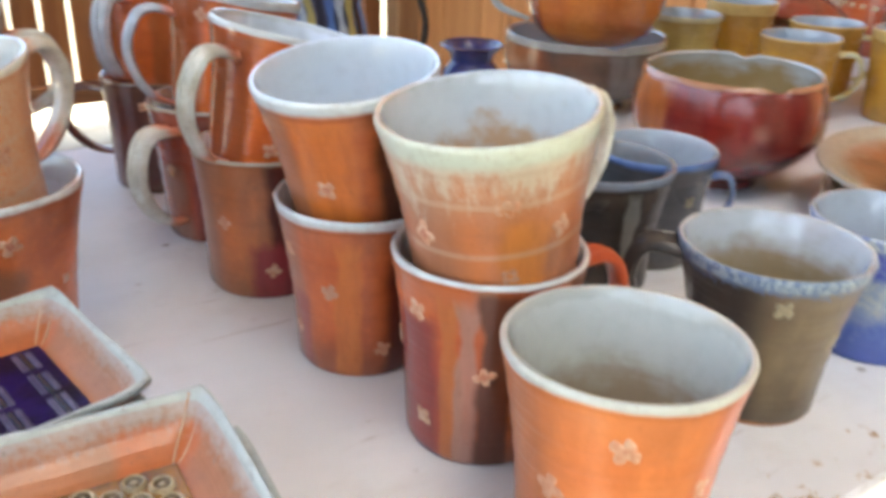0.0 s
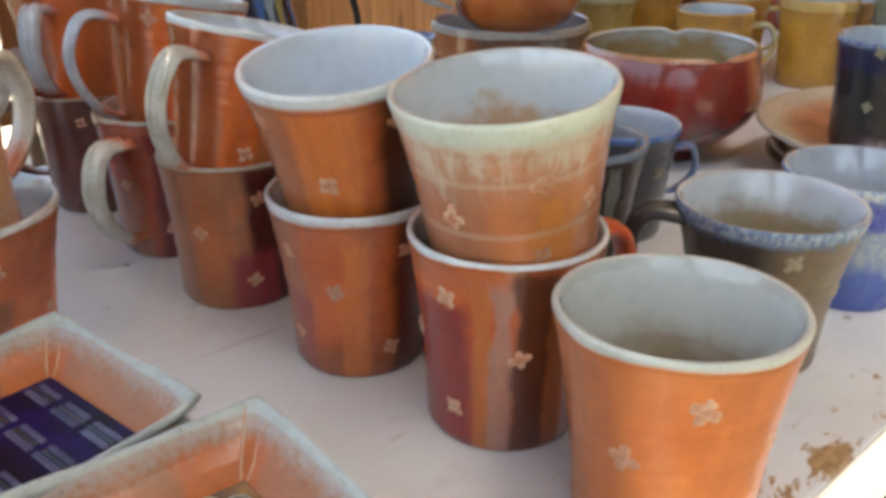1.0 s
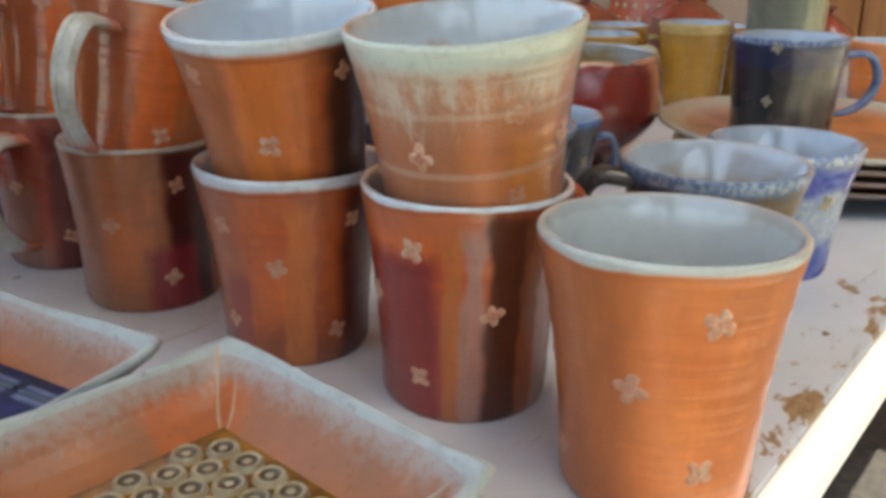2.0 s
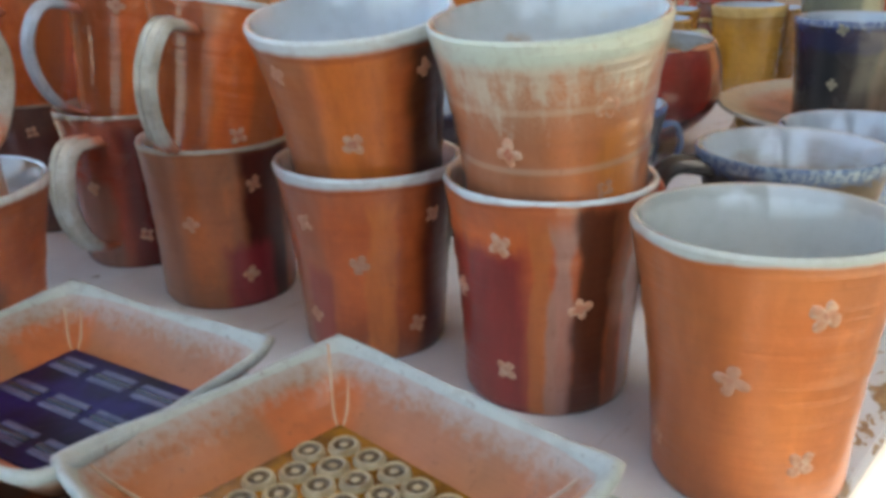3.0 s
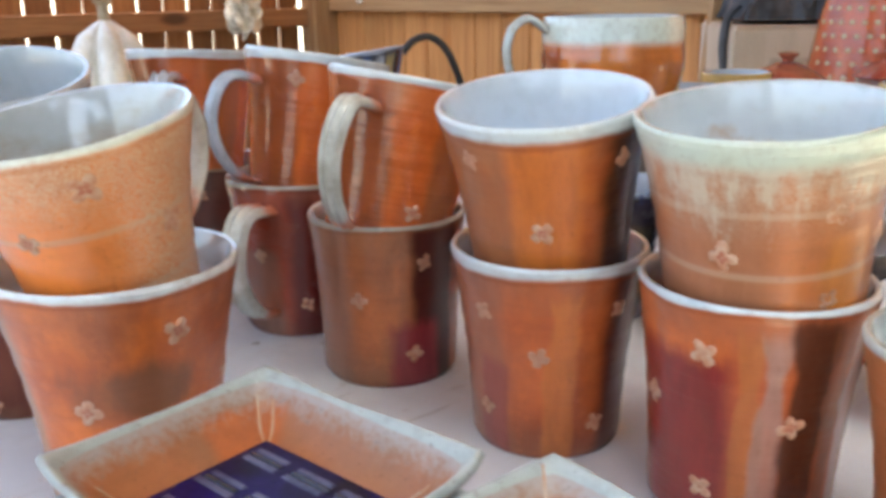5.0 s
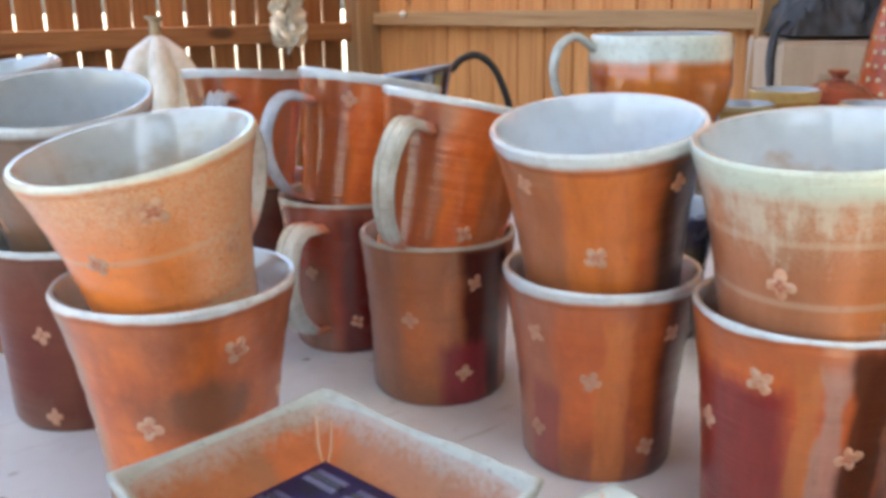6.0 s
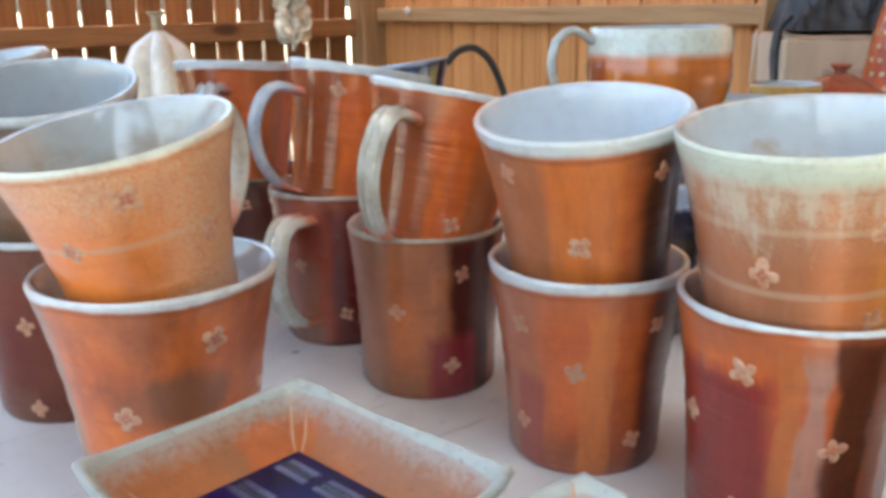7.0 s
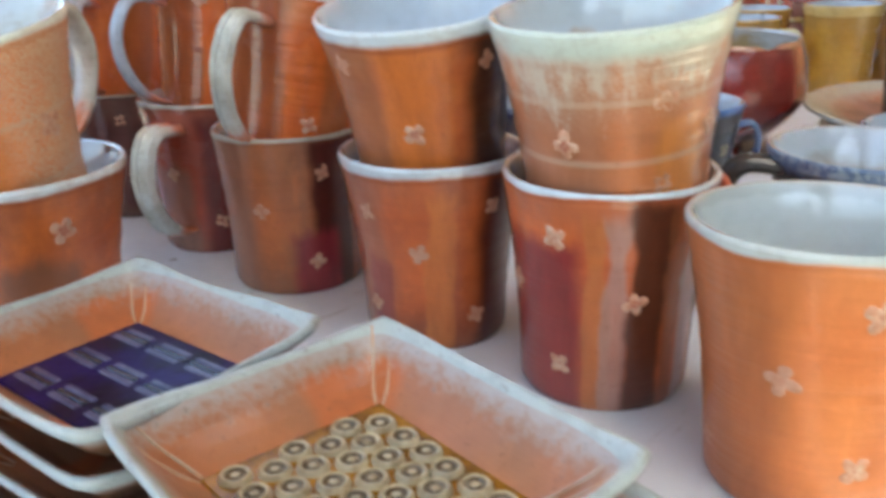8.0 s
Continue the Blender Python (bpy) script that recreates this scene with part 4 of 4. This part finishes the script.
def plate(label, x, y, z, radius, material, seed):
    rows = [(0, 0.002), (radius * 0.5, 0.0015), (radius * 0.55, 0), (radius * 0.6, 0.0008), (radius * 0.78, 0.007), (radius * 0.95, 0.0145), (radius, 0.018), (radius * 0.995, 0.0205), (radius * 0.97, 0.0205), (radius * 0.9, 0.017), (radius * 0.74, 0.0105), (radius * 0.6, 0.006), (0, 0.0055)]
    ob = part("plate", lathe(rows, 96, 0.008, seed), material)
    ob.matrix_world = pose(x, y, z)
    return tagged(ob, label, "plate", "stacked plates")


for n, z in enumerate((0.0, 0.0085, 0.017)):
    plate("dark brown stoneware plate in a stack", 0.41 + 0.003 * n, 0.628 - 0.002 * n, z, 0.126, PLATE_DARK, 51 + n)
plate("orange plate with pale rim on a stack of plates", 0.41, 0.63, 0.027, 0.135, PLATE_CLAY, 55)
mug("blue-black mug standing on a plate", (0.362, 0.625, 0.0335), 0.086, 0.039, 0.0445, G_N, LINER_BLUE, handle=(-20, 0.07, 0.024, 0.03, 0.012), handle_material=BLUE_HANDLE, stamps=[(-138, 0.0795, 0.0105, "hollow"), (-143, 0.039, 0.0105, "full")], seed=25, group=GLAZED, stamp_material=STAMP_DULL)


# ---- bowls ----
def bowl(label, at, foot, belly, belly_z, rim, h, outside, inside, axis=(0, 0), notches=0, seed=0, name="bowl"):
    """A thrown bowl on a turned foot; notches: dips pressed into the lip."""
    up = Vector((axis[0], axis[1], 1)).normalized()
    rows = [(0, 0.004), (foot * 0.8, 0.004), (foot * 0.88, 0), (foot, 0.0005), (foot * 0.97, 0.006), (foot * 1.02, 0.009)]
    for n in range(1, 9):
        t = n / 8
        rows.append((foot + (belly - foot) * math.sin(t * math.pi / 2), 0.009 + (belly_z - 0.009) * (1 - math.cos(t * math.pi / 2)) ** 0.66))
    for n in range(1, 7):
        t = n / 6
        rows.append((belly + (rim - belly) * t**2.2, belly_z + (h - belly_z) * t))
    outer = len(rows)
    inner = [(rim - 0.0018, h + 0.0012), (rim - 0.0038, h - 0.0008)] + [(r - 0.0045, z) for r, z in reversed(rows[7:-1])] + [(foot * 0.8, 0.0125), (0, 0.011)]
    bm = lathe(rows + inner, 96, 0.012, seed, split=outer)
    for v in bm.verts:
        if notches and v.co.z > belly_z:
            a = math.atan2(v.co.y, v.co.x)
            dip = max(0, math.cos((a + 1.35) * notches / 2)) ** 30
            v.co.z -= dip * 0.004 * (v.co.z - belly_z) / (h - belly_z)
    ob = part(name, bm, [outside, inside])
    ob.matrix_world = Matrix.Translation(at) @ Vector((0, 0, 1)).rotation_difference(up).to_matrix().to_4x4()
    return tagged(ob, label, "bowl")


G_RED = glaze("red_bowl_glaze", (0.27, 0.022, 0.014), (0.19, 0.016, 0.012), (0.4, 0.2, 0.12), 0.096, [(-165, 24, (0.46, 0.13, 0.025), 0.9, 1), (-40, 40, (0.16, 0.014, 0.012), 0.7, 0.4)], rim_deep=0.03, foot=0.6, rough=0.12, washed=0.1, banded=0.3, coat=1.0, relief=0.25, ashen=0.25)
G_LOW = glaze("grey_brown_bowl_glaze", (0.17, 0.085, 0.05), (0.11, 0.07, 0.05), (0.34, 0.32, 0.28), 0.075, [(-150, 28, (0.36, 0.11, 0.035), 0.85, 1), (-70, 12, (0.24, 0.21, 0.19), 0.6, 1)], rim_deep=0.06, foot=0.5, rough=0.12, washed=0.0, relief=0.25, ashen=0.25)
G_POT = glaze("pale_banded_orange_glaze", (0.66, 0.2, 0.03), (0.58, 0.14, 0.024), (0.66, 0.72, 0.64), 0.1, [(-172, 24, (0.26, 0.035, 0.015), 0.8, 0.75)], rim_deep=0.26, rough=0.07, coat=1.0, washed=0.1, banded=0.3, relief=0.25, ashen=0.25)
LINER_OCHRE = liner("ochre_liner", (0.5, 0.54, 0.54), (0.32, 0.22, 0.08), 0.092, 0.95, 1.08)
bowl("red glazed bowl with notched orange rim", (0.228, 0.74, 0), 0.034, 0.081, 0.056, 0.074, 0.096, G_RED, LINER_OCHRE, notches=5, seed=61)
bowl("grey-brown glazed bowl under a wide pot", (0.135, 0.985, 0), 0.05, 0.09, 0.05, 0.088, 0.078, G_LOW, LINER, seed=62, notches=7)


def pot(label, at, h, radius):
    """A wide straight-sided pot with a rounded underside and a looped handle."""
    ob = empty("handled_pot", pose(*at), label, "pot")
    rows = [(0, 0.002), (radius * 0.5, 0), (radius * 0.68, 0.003), (radius * 0.85, 0.016), (radius * 0.96, h * 0.36), (radius, h * 0.5), (radius * 1.002, h * 0.64), (radius * 0.99, h * 0.66), (radius * 0.985, h * 0.9), (radius * 0.965, h * 0.985), (radius * 0.95, h), (radius * 0.925, h * 0.985), (radius * 0.93, h * 0.6), (radius * 0.8, h * 0.2), (0, h * 0.09)]
    part("body", lathe(rows, 80, 0.006, 63, split=10), [G_POT, LINER], ob)
    b = radians(188)
    out, across = Vector((math.cos(b), math.sin(b), 0)), Vector((-math.sin(b), math.cos(b), 0))
    pts = [out * r + Vector((0, 0, z)) for r, z in ((radius * 0.97, h * 0.86), (radius + 0.018, h * 0.98), (radius + 0.036, h * 0.88), (radius + 0.041, h * 0.62), (radius + 0.03, h * 0.36), (radius * 0.95, h * 0.22))]
    part("handle", strap(pts, 0.016, 0.007, across), HANDLE, ob, "looped pale green handle")
    return ob


pot("wide glossy orange pot with pale upper band, set in a bowl", (0.1415, 0.99, 0.069), 0.106, 0.0765)

# ---- yellow mugs and lidded jars at the back of the table ----
G_Y = glaze("amber_yellow_glaze", (0.62, 0.32, 0.045), (0.5, 0.23, 0.03), (0.6, 0.4, 0.14), 0.088, washed=0.1, banded=0.35, rim_deep=0.03, rough=0.16, speckle=0.15)
G_Y2 = glaze("straw_yellow_glaze", (0.55, 0.4, 0.12), (0.45, 0.3, 0.07), (0.5, 0.46, 0.28), 0.088, washed=0.1, rim_deep=0.06, rough=0.16, speckle=0.15)
Y_HANDLE = plain("straw_handle_glaze", (0.46, 0.46, 0.3), (0.5, 0.34, 0.1), 100, 0.25, coat=0.2)
YELLOW = "yellow glazed mugs"
for x, y, turn, stuff, h in ((0.3626, 0.9637, -20, G_Y, 0.088), (0.427, 1.062, -10, G_Y, 0.088), (0.345, 1.13, 60, G_Y, 0.1), (0.265, 1.078, 80, G_Y2, 0.09), (0.484, 0.965, 20, G_Y, 0.098), (0.545, 1.02, 190, G_Y, 0.088)):
    mug("honey-yellow mug with pale rim and straw handle", (x, y, 0), h, 0.037, 0.0435, stuff, LINER_BLUE, handle=(turn, 0.07, 0.022, 0.027, 0.012), handle_material=Y_HANDLE, seed=int(x * 1000), group=YELLOW)

G_LID = glaze("brick_red_glaze", (0.33, 0.05, 0.028), (0.24, 0.035, 0.022), (0.33, 0.07, 0.03), 0.11, rim_deep=0.02, rough=0.16, washed=0.1)
G_JAR = glaze("umber_jar_glaze", (0.22, 0.06, 0.03), (0.13, 0.04, 0.025), (0.4, 0.26, 0.1), 0.08, rim_deep=0.06, rough=0.2, washed=0.1)


def lidded_jar(label, x, y, radius, h):
    ob = empty("lidded_jar", pose(x, y, 0), label, "jar", "red lidded jars")
    part("body", lathe([(0, 0.002), (radius * 0.6, 0), (radius * 0.66, 0.004), (radius * 0.9, h * 0.4), (radius * 0.95, h * 0.7), (radius * 0.86, h), (radius * 0.8, h), (radius * 0.85, h * 0.6), (0, 0.008)], 64, 0.008, int(x * 900)), G_JAR, ob)
    lid = part("lid", lathe([(0, h + 0.0005), (radius * 0.97, h + 0.0005), (radius, h + 0.003), (radius * 0.96, h + 0.006), (radius * 0.6, h + 0.02), (radius * 0.25, h + 0.03), (0, h + 0.031)], 64, 0.006, 5), G_LID, ob, "domed brick-red lid")
    part("knob", lathe([(0, h + 0.029), (0.008, h + 0.029), (0.0075, h + 0.034), (0.013, h + 0.039), (0.013, h + 0.042), (0.006, h + 0.0435), (0, h + 0.044)], 32), G_LID, lid)
    return ob


lidded_jar("squat umber jar with domed brick-red lid", 0.437, 1.18, 0.058, 0.076)
lidded_jar("squat umber jar with domed brick-red lid", 0.628, 1.236, 0.058, 0.076)

G_DOT = glaze("orange_red_glaze", (0.5, 0.1, 0.025), (0.36, 0.045, 0.02), (0.5, 0.2, 0.05), 0.26, rim_deep=0.03, rough=0.1, washed=0.1)


def dotted_jar(label, x, y, radius, h):
    """A tall tapering jar set with rows of pale dots."""
    ob = empty("dotted_jar", pose(x, y, 0), label, "jar")
    rows = [(radius * 0.94, 0), (radius, 0.008), (radius * 0.98, h * 0.25), (radius * 0.8, h * 0.6), (radius * 0.6, h * 0.86), (radius * 0.56, h)]
    part("body", lathe([(0, 0.003)] + rows + [(radius * 0.5, h), (radius * 0.55, h * 0.8), (0, 0.02)], 64, 0.006, 8, split=7), [G_DOT, LINER], ob)
    for row in range(9):
        z = 0.07 + row * 0.02
        for i in range(13):
            b = 180 + i * 14 + row % 2 * 7
            r = outline_at(rows, z)
            bead = lathe([(0.0042, -0.0006), (0.0036, 0.0009), (0.002, 0.0015), (0, 0.0016)], 8)
            c, s = math.cos(radians(b)), math.sin(radians(b))
            bead.transform(look((r * c, r * s, z), (r * c - c, r * s - s, z)))
            part("dot", bead, DOT_CREAM, ob)
    return ob


dotted_jar("tall orange-red jar set with rows of cream dots", 0.65, 1.36, 0.085, 0.27)

# ---- blue pieces behind the mugs ----
G_COBALT = glaze("deep_cobalt_glaze", (0.015, 0.03, 0.24), (0.01, 0.015, 0.1), (0.04, 0.08, 0.4), 0.09, rim_deep=0.05, rough=0.1, washed=0.0)
v = part("bud_vase", lathe([(0, 0.002), (0.024, 0), (0.03, 0.01), (0.034, 0.035), (0.028, 0.06), (0.02, 0.07), (0.022, 0.078), (0.031, 0.085), (0.029, 0.0865), (0.02, 0.079), (0.017, 0.07), (0.024, 0.04), (0, 0.01)], 48, 0.008, 71), G_COBALT)
v.matrix_world = pose(0.008, 0.86, 0) @ Matrix.Diagonal((1.02, 1.02, 1.0, 1))
tagged(v, "small cobalt-blue bud vase with flared lip", "vase")

# the yellow strips among the pattern paint in a yellow glint
G_JUG = glaze("patterned_blue_glaze", (0.09, 0.14, 0.26), (0.03, 0.045, 0.08), (0.4, 0.5, 0.62), 0.153, [(b, 7, ((0.5, 0.58, 0.66), (0.48, 0.4, 0.12), (0.02, 0.02, 0.03), (0.1, 0.2, 0.5))[n % 4], 0.85, 0.96) for n, b in enumerate(range(-180, 1, 15))], rim_deep=0.03, rough=0.14, washed=0.0, banded=0.9)
LINER_JUG = liner("dark_blue_liner", (0.5, 0.56, 0.62), (0.1, 0.14, 0.28), 0.153, 0.9, 1.05)
jug = empty("blue_jug", pose(-0.112, 0.83, 0.0, -4, -9, 0), "blue and white glazed jug with black looped handle", "jug")
part("body", lathe([(0, 0.002), (0.03, 0), (0.034, 0.004), (0.04, 0.05), (0.036, 0.1), (0.034, 0.12), (0.044, 0.146), (0.046, 0.152), (0.043, 0.153), (0.032, 0.125), (0.036, 0.05), (0, 0.01)], 56, 0.012, 72, split=8), [G_JUG, LINER_JUG], jug)
pts = [(0.043, 0, 0.146), (0.056, 0.002, 0.155), (0.072, 0.004, 0.154), (0.085, 0.004, 0.134), (0.09, 0.004, 0.09), (0.07, 0.002, 0.055), (0.038, 0, 0.045)]
part("handle", strap(pts, 0.0065, 0.0065, (0, 1, 0), 36, False, 1.0), plain("black_cane", (0.015, 0.013, 0.012), (0.03, 0.025, 0.02), 200, 0.4), jug, "black looped handle")

# ---- things beyond the table ----
WHITE_CLAY = plain("white_vase_glaze", (0.92, 0.9, 0.86), (0.74, 0.7, 0.62), 30, 0.35, coat=0.1)
vase_at = (-0.612, 1.86)
plinth = part("wooden_stand", box(0.2, 0.2, -GROUND - 0.11, 0.006, (0, 0, (GROUND - 0.11) / 2)), WOOD_DARK)
plinth.matrix_world = pose(vase_at[0], vase_at[1], 0, 0, 0, 20)
tagged(plinth, "dark wooden block stand under a vase", "stand")
vase = empty("white_vase", pose(vase_at[0], vase_at[1], -0.11), "white lobed bottle vase with a small neck", "vase")
bm = lathe([(0, 0.002), (0.04, 0), (0.045, 0.004), (0.066, 0.08), (0.075, 0.15), (0.07, 0.2), (0.05, 0.24), (0.022, 0.262), (0.012, 0.268)], 72, 0.01, 73)
for q in bm.verts:
    a = math.atan2(q.co.y, q.co.x)
    k = 1 + 0.45 * (abs(math.cos(3 * a + 0.5)) ** 0.7 - 0.7) * min(1, max(0, (0.265 - q.co.z) / 0.03))
    q.co.x, q.co.y = q.co.x * k, q.co.y * k
part("body", bm, WHITE_CLAY, vase)
part("neck", lathe([(0.012, 0.262), (0.0105, 0.28), (0.011, 0.296), (0.018, 0.302), (0.018, 0.306), (0.009, 0.306), (0.008, 0.27)], 32), plain("tan_neck_glaze", (0.5, 0.4, 0.27), (0.36, 0.27, 0.17), 60, 0.4), vase)

# a hanging bunch of shells on the fence
SHELL = plain("oyster_shell", (0.93, 0.88, 0.76), (0.5, 0.42, 0.3), 40, 0.4)
bunch = empty("shell_hanging", set_pose(1.62, FENCE_N - 0.1, 0.0), "hanging string of overlapping pale shells", "hanging")
rnd = random.Random(5)
for n in range(46):
    z = 0.42 - 0.4 * n / 46
    a = n * 2.4
    low = n > 22
    r = rnd.uniform(0.028, 0.044) if low else rnd.uniform(0.018, 0.028)
    shell = lathe([(0, 0), (r * 0.5, 0.004), (r * 0.85, 0.011), (r, 0.018), (r * 0.96, 0.02), (r * 0.6, 0.009), (0, 0.005)], 14, 0.25, n)
    shell.transform(pose((0.032 if low else 0.012) * math.cos(a), (0.032 if low else 0.012) * math.sin(a), z + 0.05, rnd.uniform(50, 120), rnd.uniform(-30, 30), math.degrees(a)))
    part("shell", shell, SHELL, bunch)
part("string", box(0.004, 0.004, 1.1, 0, (0, 0, 0.55)), WOOD_DARK, bunch)

# cardboard boxes with a dark cloth, beside a leaning pole
CARD = plain("cardboard", (0.6, 0.46, 0.34), (0.53, 0.4, 0.28), 25, 0.8, stretch=(1, 1, 0.3))
MARK = plain("faded_print", (0.44, 0.33, 0.24), (0.48, 0.36, 0.26), 60, 0.8)
CLOTH = plain("black_cloth", (0.018, 0.018, 0.022), (0.09, 0.09, 0.1), 14, 0.6)


def carton(label, m, sx, sy, sz, writing=False):
    ob = empty("cardboard_box", m, label, "box")
    part("body", box(sx, sy, sz, 0.004, (0, 0, sz / 2)), CARD, ob)
    for s in (-1, 1):
        part("flap", box(sx * 0.98, sy * 0.49, 0.004, 0.001, (0, s * sy * 0.25, sz + 0.0025)), CARD, ob)
    if writing:
        for i, wide in enumerate((0.03, 0.045, 0.018, 0.05)):
            part("print_bar", box(wide, 0.001, 0.014, 0, (-sx * 0.3 + i * 0.052, -sy / 2 - 0.0008, sz - 0.06)), MARK, ob)
    return ob


box_at = (0.80, 1.76)
carton("large brown cardboard box under another box", pose(*box_at, GROUND, 0, 0, -12), 0.46, 0.4, 0.5)
carton("brown cardboard box with faded print, stacked on a box", pose(*box_at, GROUND + 0.506, 0, 0, -12), 0.42, 0.34, 0.404, True)
bm = bmesh.new()
bmesh.ops.create_grid(bm, x_segments=64, y_segments=50, size=1)
for q in bm.verts:
    x, y = q.co.x * 0.19, q.co.y * 0.14
    fold = 0.09 * abs(noise.noise((x * 9 + y * 5, y * 9, 3.3))) + 0.09 * (1 - abs(noise.noise((x * 20, y * 17 + x * 11, 1.3)))) ** 5 + 0.05 * (1 - abs(noise.noise((x * 38 - y * 20, y * 33, 5.3)))) ** 4
    edge = max(abs(q.co.x), abs(q.co.y))
    q.co = (x + 0.015 * noise.noise((y * 30, 2.1, 0)), y + 0.022 * noise.noise((x * 36, y * 20, 4.1)), 0.009 + (0.02 + fold) * (1 - edge**6))
bmesh.ops.solidify(bm, geom=bm.faces[:], thickness=0.003)
cloth = part("black_cloth", smooth(bm, 80), CLOTH)
cloth.matrix_world = pose(*box_at, GROUND + 0.917, 0, 0, -12)
tagged(cloth, "crumpled black cloth lying on a cardboard box", "cloth")
bm = strap([(0, 0, 0.035), (-0.018, 0, 0.012), (-0.024, 0.002, -0.04), (-0.02, 0.0, -0.085), (-0.022, 0.0, -0.15), (-0.02, 0.0, -0.24)], 0.034, 0.012, (0, 1, 0), 24, True, 1.3)
sleeve = part("sleeve", bm, CLOTH, cloth, "hanging black sleeve")
sleeve.matrix_local = Matrix.Translation((-0.195, -0.12, 0.0))
pole = part("leaning_pole", box(0.035, 0.02, 1.5, 0.002, (0, 0, 0.75)), WOOD_POST)
pole.matrix_world = pose(0.555, 1.9, GROUND + 0.004, 0, 5, 0)
tagged(pole, "pale wooden batten leaning beside the boxes", "batten")

# pieces beyond the plates
G_MOSS = glaze("grey_green_glaze", (0.2, 0.21, 0.15), (0.11, 0.12, 0.09), (0.35, 0.36, 0.28), 0.15, [(-80, 20, (0.42, 0.4, 0.24), 0.7, 0.95)], rim_deep=0.03, rough=0.18, washed=0.0, speckle=0.5)
mug("tall grey-green speckled tumbler", (0.562, 0.905, 0), 0.15, 0.041, 0.0445, G_MOSS, LINER_BLUE, seed=81, name="tumbler", category="tumbler")
mug("small orange cup with cream rim", (0.742, 0.95, 0), 0.072, 0.034, 0.041, G_L1, LINER, seed=82, name="cup", category="cup")
lidded_jar("small umber jar with domed brick-red lid", 0.772, 1.1, 0.04, 0.06)
